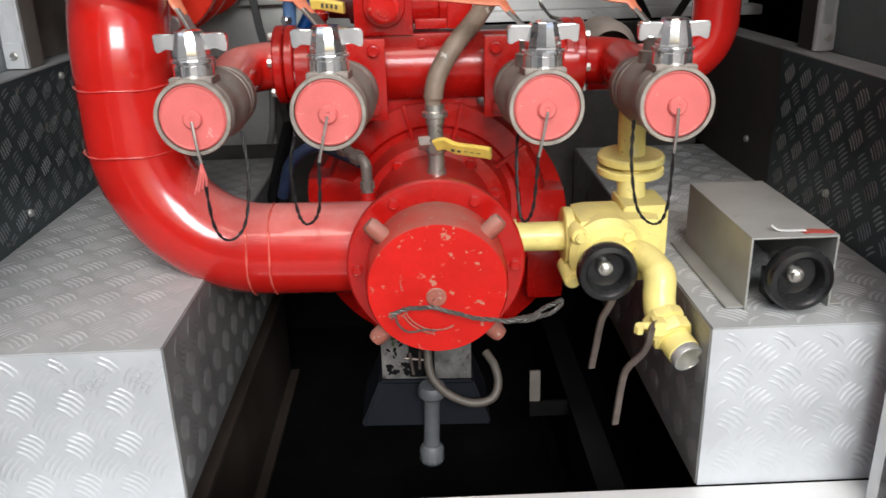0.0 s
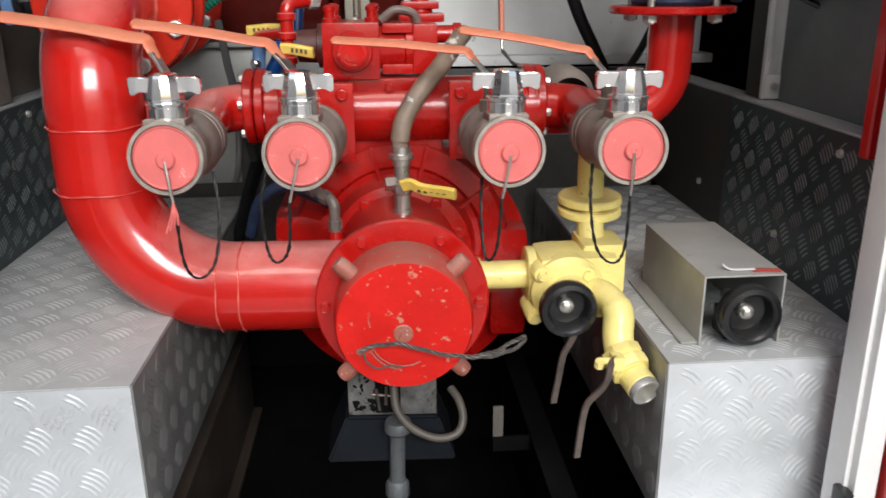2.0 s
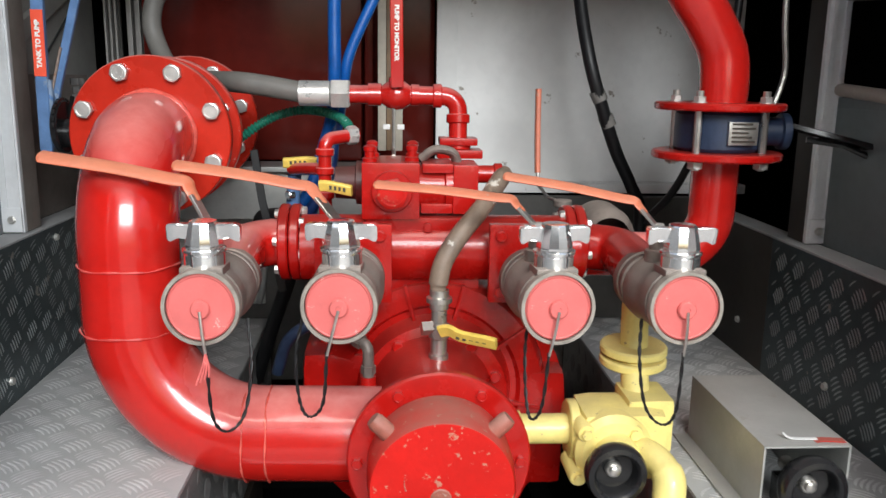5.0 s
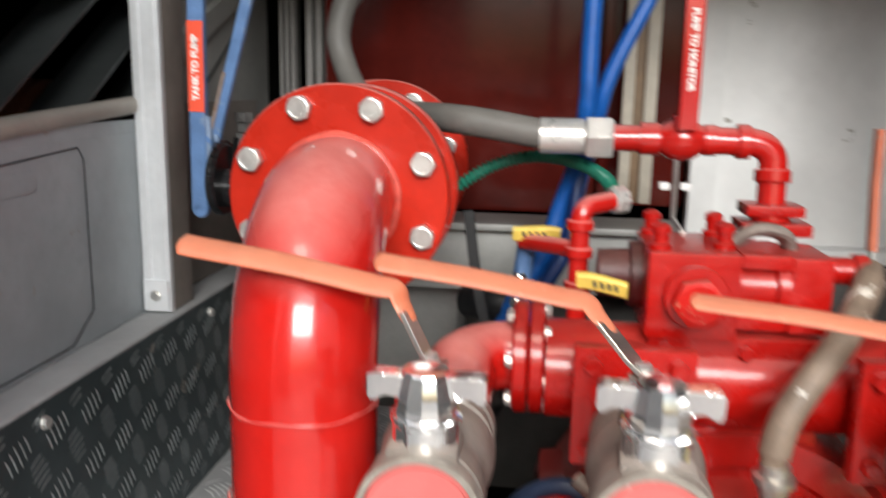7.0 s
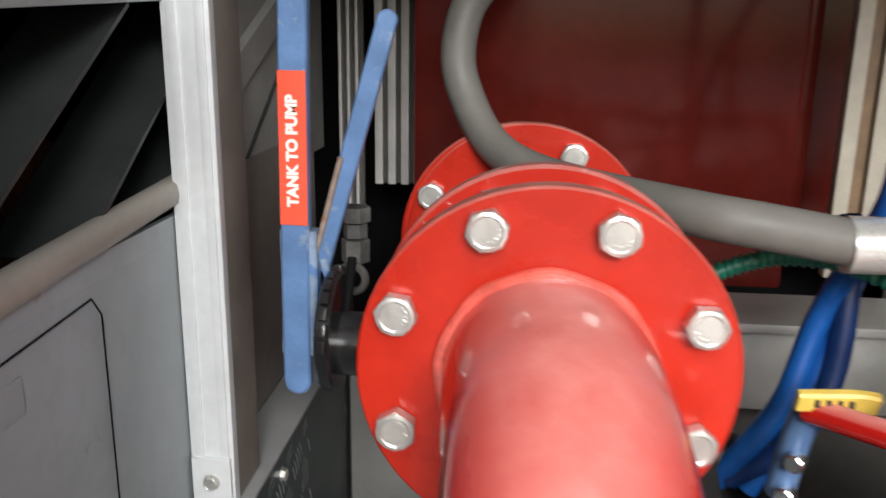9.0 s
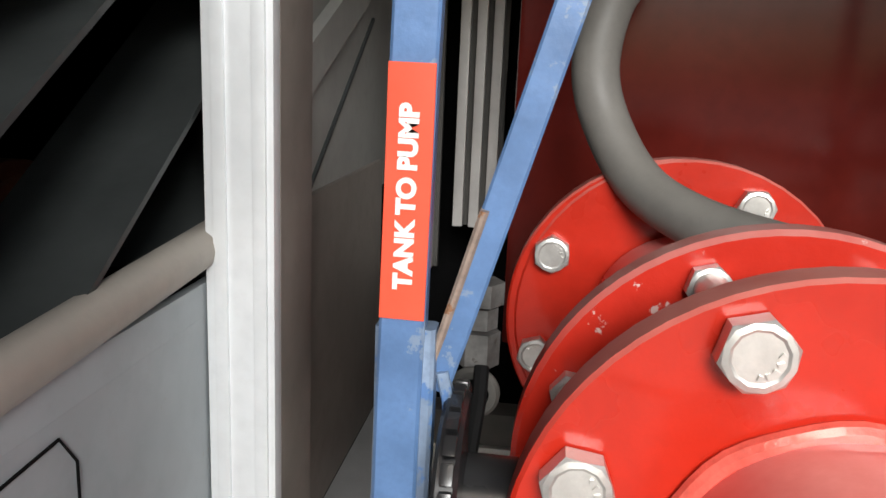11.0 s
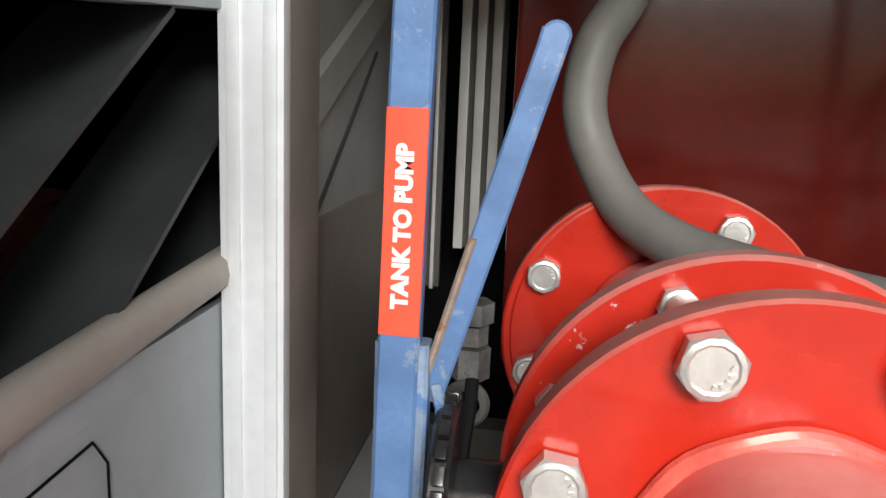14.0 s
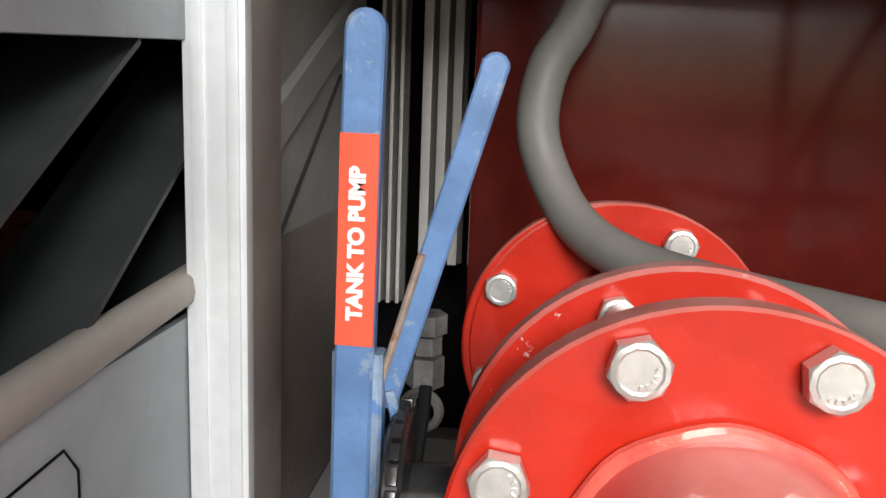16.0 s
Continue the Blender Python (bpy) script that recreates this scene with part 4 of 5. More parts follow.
def outlet(cx, cz, yaw, tip, bendp, cord):
    """A lever ball valve with a blanking cap; local y runs back from the cap's face."""
    M = pose(cx, 1.272, cz, -2, 0, yaw)
    ov = thing("outlet_valve", (cx, 1.36, cz - 0.05), "dusty bronze hose outlet valve with pink cap and orange lever", "valve", "hose outlets")

    def P(x, y, z):
        return M @ Vector((x, y, z))
    ax = (M.to_3x3() @ Vector((0, 1, 0)))
    bm = B()
    lathe(bm, P(0, 0, 0), ax, [(0.0485, 0.004), (0.0485, 0), (0.0535, 0), (0.0545, 0.003), (0.0545, 0.014), (0.051, 0.017), (0.0505, 0.03)], 48)
    part("rim", bm, RINGM, ov, "worn alloy rim")
    bm = B()
    lathe(bm, P(0, 0, 0), ax, [(0.0505, 0.028), (0.0525, 0.03), (0.0525, 0.06), (0.0475, 0.064), (0.0475, 0.088), (0.0505, 0.096), (0.054, 0.112), (0.0555, 0.126), (0.0555, 0.136), (0.0495, 0.139), (0.0495, 0.15), (0.0535, 0.152), (0.0545, 0.156), (0.0535, 0.16), (0.0495, 0.162), (0.0495, 0.182), (0.052, 0.184), (0.052, 0.205), (0.043, 0.21), (0.0, 0.21)], 40)
    box(bm, -0.03, 0.03, 0.012, 0.066, 0.042, 0.054, 0.003, M)
    part("barrel", bm, BRASS, ov)
    bm = B()
    lathe(bm, P(0, 0.012, 0), -ax, [(0.0, -0.004), (0.0475, -0.004), (0.0475, 0.008), (0.045, 0.0105), (0.043, 0.009), (0.0, 0.009)], 48)
    cp = part("blanking_cap", bm, PINK, ov, "faded pink plastic blanking cap")
    bm = B()
    lathe(bm, P(0, 0.004, -0.002), -ax, [(0.0135, 0), (0.0135, 0.006), (0.0115, 0.0085), (0.004, 0.0085), (0.0035, 0.0075), (0, 0.0075)], 24)
    part("boss", bm, PINK, cp)
    # bright bonnet with two ears
    bm = B()
    up = M.to_3x3() @ Vector((0, -0.06, 1))
    p0 = P(0, 0.04, 0.052)
    lathe(bm, p0, up, [(0, 0), (0.0275, 0), (0.0285, 0.002), (0.0285, 0.019), (0.026, 0.02), (0.026, 0.022), (0.0305, 0.0225), (0.0305, 0.026), (0.026, 0.0275)], 40)
    lathe(bm, p0, up, [(0.0255, 0.026), (0.0268, 0.029), (0.0268, 0.034), (0.0205, 0.0625), (0.019, 0.065), (0.0, 0.0655)], 12)
    bon = part("bonnet", bm, CHROME, ov, "bright chrome bonnet", sharp=25)
    for s in (-1, 1):
        bm = B()
        R = at_axis(p0, up)
        R = Matrix.Translation(p0) @ M.to_3x3().to_4x4()
        v = []
        for x, w, z0, z1 in ((0.012, 0.011, 0.036, 0.060), (0.036, 0.011, 0.040, 0.061), (0.047, 0.012, 0.034, 0.061), (0.051, 0.010, 0.037, 0.058)):
            v.append([bm.verts.new(R @ Vector((s * x, y, z))) for y, z in ((-w * 0.45, z0), (w * 0.6, z0), (w, z1), (-w, z1))])
        for a, c in zip(v, v[1:]):
            for i in range(4):
                bm.faces.new((a[i], a[(i + 1) % 4], c[(i + 1) % 4], c[i]))
        bm.faces.new(v[0])
        bm.faces.new(v[-1])
        bmesh.ops.bevel(bm, geom=bm.edges[:], offset=0.0016, segments=2, affect="EDGES")
        part("ear", bm, CHROME, bon)
    # stem and lever
    bm = B()
    sp = P(-0.008, 0.118, 0.045)
    lathe(bm, sp, (0, 0, 1), [(0.02, 0), (0.02, 0.02), (0.014, 0.022), (0.014, 0.05), (0.0, 0.05)], 16)
    lathe(bm, sp + Vector((0.012, -0.02, 0)), (0, 0, 1), [(0.008, 0.0), (0.008, 0.045), (0.0, 0.045)], 12)
    st = part("stem", bm, BRASS, ov)
    q = sp + Vector((0, 0, 0.052))
    tip, bp = Vector(tip), Vector(bendp)
    bm = B()
    mid = q.lerp(bp, 0.45)
    bar(bm, [q + Vector((0.016, 0, 0)), q, q.lerp(mid, 0.4), mid, q.lerp(bp, 0.7)], 0.022, 0.005, (0, 0.1, 1))
    lv = part("lever", bm, STEEL, ov, "plated steel lever")
    pieces("nut", SB, lv, [at_axis(q + Vector((0, 0, 0.002)), (0, 0, 1))])
    bm = B()
    pts = spline([q.lerp(bp, 0.55), q.lerp(bp, 0.82), bp, bp.lerp(tip, 0.12), bp.lerp(tip, 0.5) + Vector((0, 0, 0.002)), bp.lerp(tip, 0.9), tip], 6)
    n = len(pts)
    sweep(bm, pts, [0.008] + [0.0098 + 0.004 * min(1.0, i / 14) for i in range(n - 3)] + [0.0115, 0.006], 18, flat=0.31, up=(0, -0.12, 1))
    part("lever_sleeve", bm, ORANGE, lv, "orange plastic lever sleeve")
    # tether
    bm = B()
    c0 = P(0, -0.006, -0.004)
    sweep(bm, spline([c0, c0 + Vector((cord[0] * 0.3, -0.004, -0.035)), c0 + Vector((cord[0] * 0.55, 0.0, -0.065))], 8), 0.0022, 8)
    part("tether_wire", bm, STEEL, cp, "thin bright tether wire")
    bm = B()
    d = Vector((cord[0], 0, 0))
    loop = (spline([c0 + d * 0.55 + Vector((0, 0, -0.06)), c0 + d * 0.8 + Vector((0, 0.01, -cord[1] * 0.85)), c0 + d * 1.2 + Vector((cord[2] * 0.3, 0.02, -cord[1])), c0 + d * 1.2 + Vector((cord[2] * 0.8, 0.035, -cord[1] * 0.88)), c0 + d * 1.2 + Vector((cord[2], 0.05, -cord[1] * 0.5)), c0 + d + Vector((cord[2] * 0.9, 0.07, -0.03))], 12))
    for ph in (0, math.pi):
        sweep(bm, [p + Vector((0.0014 * math.cos(0.8 * i + ph), 0.0014 * math.sin(0.8 * i + ph), 0)) for i, p in enumerate(loop)], 0.0016, 6)
    part("tether_cord", bm, BLACK, cp, "black twisted tether cord")
    if cord[3]:
        e = c0 + Vector((cord[0] * 0.5, -0.002, -0.06))
        for k in range(4):
            bm = B()
            sweep(bm, spline([e, e + Vector((-0.004 + 0.003 * k, -0.003, -0.018)), e + Vector((-0.014 + 0.006 * k, -0.002, -0.045 + 0.004 * k))], 5), 0.0016, 5)
            part("frayed_thread", bm, PINK, cp, "frayed pink thread")


outlet(-0.217, 1.384, 0, (-0.470, 1.396, 1.580), (-0.262, 1.408, 1.542), (0.012, 0.185, 0.045, 1))
outlet(-0.027, 1.385, -3, (-0.284, 1.421, 1.566), (-0.081, 1.435, 1.532), (-0.03, 0.165, -0.03, 0))
outlet(0.283, 1.382, 2, (0.018, 1.448, 1.535), (0.231, 1.411, 1.518), (-0.022, 0.17, -0.012, 0))
outlet(0.469, 1.381, 0, (0.225, 1.466, 1.548), (0.426, 1.414, 1.516), (-0.004, 0.18, -0.045, 0))

# ---- primer block on top of the pump ----
prim = thing("primer_valve", (0.1, 1.66, 1.45), "red cast primer valve block with hexagon plug", "valve")
bm = B()
box(bm, -0.006, 0.095, 1.578, 1.72, 1.456, 1.555, 0.004)
pb = part("block", bm, REDCAST, prim)
bm = B()
disc(bm, (0.047, 1.578, 1.506), (0, -1, 0), 0.036, 0.012, 40)
hp = part("plug_collar", bm, REDCAST, prim)
PLUG = hex_mesh("hexagon_plug", 0.028, 0.016, REDCAP, False)
pieces("hexagon_plug", PLUG, hp, [at_axis((0.047, 1.566, 1.504), (0, -1, 0), 10)])
bm = B()
lathe(bm, (0.095, 1.64, 1.507), (1, 0, 0), [(0.038, 0), (0.036, 0.025), (0.036, 0.045), (0.043, 0.048), (0.043, 0.06), (0.0, 0.06)], 32)
part("valve_chamber", bm, REDCAST, prim)
for nm, b in (("lower_web", (0.098, 0.155, 1.605, 1.69, 1.462, 1.48)), ("end_block", (0.155, 0.20, 1.60, 1.70, 1.462, 1.55)), ("upper_web", (0.10, 0.155, 1.60, 1.70, 1.535, 1.552))):
    bm = B()
    box(bm, *b, 0.004)
    part(nm, bm, REDCAST, prim)
bm = B()
lathe(bm, (0.2, 1.64, 1.53), (1, 0, 0), [(0.016, 0), (0.016, 0.03), (0.02, 0.032), (0.02, 0.045), (0, 0.045)], 20)
part("end_spigot", bm, REDCAST, prim)
bm = B()
lathe(bm, (-0.006, 1.665, 1.51), (-1, 0, 0), [(0.04, 0), (0.04, 0.012), (0.031, 0.014), (0.029, 0.05), (0.0, 0.052)], 32)
part("side_bonnet", bm, MAROON, prim, "dark maroon round bonnet")
bm = B()
sweep(bm, spline([(0.10, 1.66, 1.555), (0.125, 1.655, 1.572), (0.155, 1.655, 1.568), (0.165, 1.66, 1.552)], 6), 0.014, 12, flat=0.6)
part("cover_lug", bm, BRASS, prim)
for x, y in ((0.008, 1.60), (0.082, 1.62), (0.01, 1.70), (0.085, 1.70)):
    bm = B()
    lathe(bm, (x, y, 1.553), (0, 0, 1), [(0.013, 0), (0.013, 0.008), (0.009, 0.01), (0.009, 0.02), (0.011, 0.021), (0.011, 0.028), (0.005, 0.032), (0, 0.032)], 14)
    part("cap_bolt", bm, REDCAST, pb)
bm = B()
box(bm, 0.0, 0.2, 1.59, 1.73, 1.425, 1.457, 0.006)
part("base_flange", bm, REDCAST, prim)
pieces("bolt", RB, prim, [at_axis((x, 1.59, 1.441), (0, -1, 0), 20) for x in (0.02, 0.11, 0.185)])

# pressure line with elbow, valve and red handle
line = thing("monitor_line", (0.1, 1.81, 1.56), "red threaded pipe line with elbow and lever valve", "pipe")
bm = B()
sweep(bm, bend((0.178, 1.80, 1.55), (0.178, 1.812, 1.664), (0.08, 1.808, 1.666), 0.03), 0.0185, 24)
part("elbow_tube", bm, RED, line)
for c, ax, r, h in (((0.178, 1.80, 1.56), (0, 0.1, 1), 0.026, 0.02), ((0.178, 1.806, 1.612), (0, 0.1, 1), 0.0235, 0.018), ((0.145, 1.81, 1.665), (-1, 0, 0), 0.0235, 0.018)):
    bm = B()
    disc(bm, c, ax, r, h, 28)
    part("collar", bm, RED, line)
bm = B()
box(bm, 0.135, 0.225, 1.765, 1.835, 1.545, 1.562, 0.004)
box(bm, 0.14, 0.215, 1.77, 1.83, 1.57, 1.585, 0.004)
part("foot_flange", bm, REDCAST, line)
bm = B()
lathe(bm, (0.10, 1.808, 1.666), (-1, 0, 0), [(0.0, 0), (0.021, 0), (0.021, 0.015), (0.018, 0.017), (0.027, 0.03), (0.03, 0.045), (0.027, 0.06), (0.018, 0.073), (0.022, 0.075), (0.022, 0.1), (0.018, 0.1), (0.018, 0.14), (0, 0.14)], 24)
part("ball_valve_body", bm, RED, line)
bm = B()
lathe(bm, (0.052, 1.79, 1.68), (0, -0.2, 1), [(0.012, 0), (0.012, 0.02), (0, 0.02)], 14)
bar(bm, [(0.0565, 1.775, 1.682), (0.0562, 1.772, 1.705), (0.056, 1.77, 1.73), (0.055, 1.77, 1.79), (0.0545, 1.77, 1.845), (0.0545, 1.77, 1.852)], 0.0245, 0.012, (0, 1, 0))
hd = part("lever", bm, REDBODY, line, "red plastic coated lever with white lettering")
ltm = Matrix.Translation((0.055, 1.7632, 1.782)) @ Matrix(((0, 1, 0, 0), (0, 0, -1, 0), (-1, 0, 0, 0), (0, 0, 0, 1)))
lettering("PUMP TO MONITOR", 0.0112, ltm, LABELWHITE, hd)

gh = thing("pressure_hose", (-0.3, 1.9, 1.64), "grey rubber pressure hose with a bright crimp fitting", "hose")
bm = B()
sweep(bm, spline([(-0.12, 1.802, 1.667), (-0.2, 1.803, 1.68), (-0.255, 1.82, 1.686), (-0.345, 1.925, 1.688), (-0.405, 1.985, 1.698), (-0.444, 2.03, 1.72), (-0.472, 2.06, 1.765), (-0.484, 2.07, 1.81), (-0.476, 2.08, 1.862), (-0.45, 2.1, 1.91), (-0.42, 2.11, 2.0), (-0.41, 2.11, 2.12)], 10), 0.0205, 24)
part("hose", bm, GREYHOSE, gh)
bm = B()
lathe(bm, (-0.135, 1.802, 1.667), (1, 0, 0), [(0.018, 0), (0.0245, 0.001), (0.0245, 0.06), (0.02, 0.062), (0.0, 0.062)], 28)
part("crimp_sleeve", bm, BRIGHT, gh)
bm = B()
lathe(bm, (-0.072, 1.802, 1.667), (1, 0, 0), [(0, 0), (0.029, 0), (0.03, 0.003), (0.03, 0.033), (0.027, 0.036), (0, 0.036)], 6)
part("hexagon_nut", bm, BRIGHT, gh, sharp=20)

cl = thing("sensor_clip", (0.05, 1.80, 1.585), "thin steel rod with a white plastic clip under the valve", "clip")
bm = B()
sweep(bm, [(0.05, 1.80, 1.645), (0.05, 1.795, 1.56), (0.05, 1.71, 1.555)], 0.0035, 8)
part("rod", bm, STEEL, cl)
for x in (0.036, 0.064):
    bm = B()
    box(bm, x - 0.007, x + 0.007, 1.792, 1.80, 1.599, 1.609, 0.002)
    part("clip_half", bm, WHITE, cl)

# small fittings left of the block
sv = thing("drain_cock", (-0.08, 1.7, 1.45), "small red pipe tee with yellow lever cocks", "valve")
bm = B()
sweep(bm, bend((-0.078, 1.70, 1.44), (-0.078, 1.70, 1.585), (-0.02, 1.74, 1.592), 0.02), 0.0125, 18)
tb = part("tube", bm, RED, sv)
for z in (1.475, 1.52, 1.555):
    bm = B()
    disc(bm, (-0.078, 1.70, z), (0, 0, 1), 0.0175, 0.014, 20)
    part("collar", bm, RED, tb)
bm = B()
lathe(bm, (-0.04, 1.728, 1.591), (1, 0.6, 0), [(0.013, 0), (0.018, 0.004), (0.018, 0.02), (0.0, 0.022)], 8)
part("union", bm, BRIGHT, sv)
bm = B()
sweep(bm, [(-0.078, 1.70, 1.53), (-0.12, 1.75, 1.525), (-0.15, 1.79, 1.52)], 0.012, 14)
part("side_branch", bm, RED, sv)
for a, c in (((-0.10, 1.775, 1.535), (-0.165, 1.78, 1.533)), ((-0.082, 1.622, 1.509), (-0.024, 1.61, 1.502))):
    bm = B()
    bar(bm, spline([a, Vector(a).lerp(Vector(c), 0.3) + Vector((0, 0, 0.002)), Vector(a).lerp(Vector(c), 0.9), c], 3), 0.011, 0.0195, (0, -0.3, 1))
    yl = part("cock_lever", bm, YTAG, sv, "yellow sleeved cock lever")
    for k in range(4):
        bm = B()
        p = Vector(a).lerp(Vector(c), 0.35 + 0.14 * k) + Vector((0, -0.0065, 0.0005))
        box(bm, p.x - 0.0022, p.x + 0.0022, p.y - 0.0006, p.y + 0.0006, p.z - 0.0035, p.z + 0.0035, 0)
        part("print_bar", bm, PRINT, yl)
bm = B()
sweep(bm, spline([(-0.145, 1.80, 1.52), (-0.15, 1.81, 1.48), (-0.155, 1.82, 1.42)], 6), 0.0135, 14)
part("blue_connector", bm, BLUELEV, sv, "pale blue hose connector")
bm = B()
disc(bm, (-0.15, 1.797, 1.468), (-0.6, -0.8, 0), 0.009, 0.016, 14)
part("clamp_screw", bm, CHROME, sv)
bm = B()
disc(bm, (-0.152, 1.805, 1.43), (-0.6, -0.8, 0), 0.009, 0.016, 14)
part("clamp_screw", bm, CHROME, sv)

green = thing("ribbed_hose", (-0.2, 1.85, 1.45), "green translucent ribbed hose with bright clamp", "hose")
bm = B()
path = spline([(-0.028, 1.758, 1.582), (-0.043, 1.785, 1.612), (-0.085, 1.865, 1.627), (-0.143, 1.90, 1.630), (-0.2, 1.905, 1.615), (-0.25, 1.905, 1.585), (-0.306, 1.92, 1.54), (-0.365, 1.95, 1.47)], 30)
sweep(bm, path, [0.0088 + 0.0012 * (1 if i % 4 < 2 else -1) for i in range(len(path))], 14)
part("hose", bm, GREEN, green)
bm = B()
lathe(bm, (-0.034, 1.762, 1.597), (0.35, -0.25, -1), [(0.0125, 0), (0.0125, 0.016), (0, 0.016)], 16)
part("clamp", bm, BRIGHT, green)

bl = thing("blue_tubing", (-0.1, 1.95, 1.4), "bundle of bright blue air tubes", "tubing")
for pts, r in (([(-0.07, 1.87, 2.12), (-0.067, 1.867, 1.95), (-0.069, 1.865, 1.80), (-0.07, 1.868, 1.70), (-0.08, 1.915, 1.62), (-0.1, 1.93, 1.55), (-0.125, 1.92, 1.47), (-0.16, 1.92, 1.41), (-0.19, 1.95, 1.34)], 0.013),
               ([(0.13, 1.91, 2.12), (0.076, 1.9, 1.99), (0.022, 1.89, 1.88), (-0.034, 1.88, 1.76), (-0.05, 1.885, 1.70), (-0.064, 1.93, 1.62), (-0.082, 1.93, 1.54), (-0.11, 1.92, 1.45), (-0.15, 1.925, 1.36)], 0.011),
               ([(-0.07, 1.96, 1.66), (-0.07, 1.945, 1.63), (-0.075, 1.925, 1.59), (-0.085, 1.91, 1.5), (-0.12, 1.9, 1.43), (-0.17, 1.93, 1.37)], 0.012)):
    bm = B()
    sweep(bm, spline(pts, 8), r, 14)
    part("tube", bm, BLUE if r != 0.012 else BLUESHADED, bl)
bm = B()
sweep(bm, spline([(-0.24, 2.0, 1.375), (-0.2, 1.96, 1.385), (-0.15, 1.955, 1.375), (-0.12, 1.98, 1.33)], 8), 0.03, 20)
solid("rubber_sleeve", bm, BLACK, "black rubber sleeve under the cross beam", "sleeve")
bm = B()
bar(bm, [(-0.235, 1.86, 1.55), (-0.22, 1.85, 1.45), (-0.2, 1.84, 1.36), (-0.18, 1.83, 1.26)], 0.016, 0.006, (0, -1, 0.1))
solid("cable_strap", bm, BLACK, "black strap hanging by the pump", "strap")

# ---- right hand riser with its valve ----
rise = thing("riser_pipe", (0.65, 1.66, 1.36), "glossy red riser pipe with flanges", "pipe")
bm = B()
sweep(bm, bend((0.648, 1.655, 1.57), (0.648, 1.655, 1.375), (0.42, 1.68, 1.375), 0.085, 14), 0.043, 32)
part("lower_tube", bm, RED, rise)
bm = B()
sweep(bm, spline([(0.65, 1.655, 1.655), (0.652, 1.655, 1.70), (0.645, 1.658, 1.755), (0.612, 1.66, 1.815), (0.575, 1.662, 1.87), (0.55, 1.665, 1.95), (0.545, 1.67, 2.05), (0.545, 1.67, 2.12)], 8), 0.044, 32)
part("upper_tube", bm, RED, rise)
for z in (1.562, 1.650):
    bm = B()
    disc(bm, (0.645, 1.65, z), (0, 0, 1), 0.116, 0.014, 56, 0.003)
    rf = part("flange", bm, REDCAST, rise, "dusty red flange")
    ang = [radians(a) for a in (-135, -45, 45, 135)]
    if z < 1.6:
        pieces("nut", SB, rf, [Matrix.Translation((0.645 + 0.085 * math.cos(a), 1.65 + 0.085 * math.sin(a), z)) @ pose(0, 0, 0, 180) @ Matrix.Scale(1.75, 4) for a in ang])
    else:
        pieces("nut", SB, rf, [Matrix.Translation((0.645 + 0.085 * math.cos(a), 1.65 + 0.085 * math.sin(a), z + 0.014)) @ Matrix.Scale(1.4, 4) for a in ang])
        for a in ang:
            bm = B()
            p = Vector((0.645 + 0.085 * math.cos(a), 1.65 + 0.085 * math.sin(a), 1.545))
            sweep(bm, [p, p + Vector((0, 0, 0.14))], 0.007, 10)
            part("stud", bm, STEEL, rf, "long plated stud")
bv = thing("butterfly_valve", (0.645, 1.65, 1.577), "dark blue butterfly valve with data plate between red flanges", "valve")
bm = B()
disc(bm, (0.645, 1.65, 1.577), (0, 0, 1), 0.077, 0.072, 40, 0.006)
lathe(bm, (0.645, 1.65, 1.613), (1, -0.1, 0), [(0.026, 0.05), (0.026, 0.11), (0.033, 0.112), (0.033, 0.125), (0, 0.125)], 24)
part("wafer_body", bm, DARKBLUE, bv)
bm = B()
box(bm, 0.632, 0.684, 1.565, 1.575, 1.592, 1.632, 0.001)
dp = part("data_plate", bm, STEEL, bv, "bright data plate")
for k in range(5):
    bm = B()
    box(bm, 0.637, 0.679 - 0.006 * (k % 3), 1.5635, 1.566, 1.597 + 0.0075 * k, 1.6005 + 0.0075 * k, 0)
    part("print_bar", bm, PRINT, dp)
bm = B()
bar(bm, [(0.765, 1.63, 1.625), (0.80, 1.61, 1.615), (0.86, 1.59, 1.60), (0.95, 1.565, 1.575)], 0.03, 0.01, (0, 0.2, 1))
sweep(bm, [(0.80, 1.62, 1.60), (0.86, 1.60, 1.592), (0.905, 1.58, 1.57)], 0.006, 8)
part("lever", bm, BAKELITE, bv, "black notched lever")

rod = thing("rear_valve_lever", (0.366, 1.93, 1.4), "upright orange lever of a rear valve", "lever")
bm = B()
bar(bm, [(0.364, 1.955, 1.68), (0.364, 1.95, 1.6), (0.365, 1.935, 1.5)], 0.011, 0.02, (0, 1, 0))
part("lever_sleeve", bm, ORANGE, rod)
bm = B()
bar(bm, [(0.365, 1.935, 1.5), (0.366, 1.93, 1.475), (0.385, 1.90, 1.45), (0.41, 1.88, 1.445)], 0.006, 0.018, (0, 1, 0))
part("lever", bm, STEEL, rod)
rv = thing("rear_valve", (0.48, 1.78, 1.36), "dusty brown valve behind the manifold", "valve")
bm = B()
lathe(bm, (0.47, 1.70, 1.40), (0.05, 1, 0), [(0.04, 0), (0.052, 0.02), (0.056, 0.05), (0.05, 0.08), (0.056, 0.1), (0.056, 0.13), (0, 0.13)], 28)
part("barrel", bm, BRASS, rv)
bm = B()
disc(bm, (0.41, 1.87, 1.435), (0, 0, 1), 0.02, 0.015, 18)
part("stem", bm, BRASS, rv)

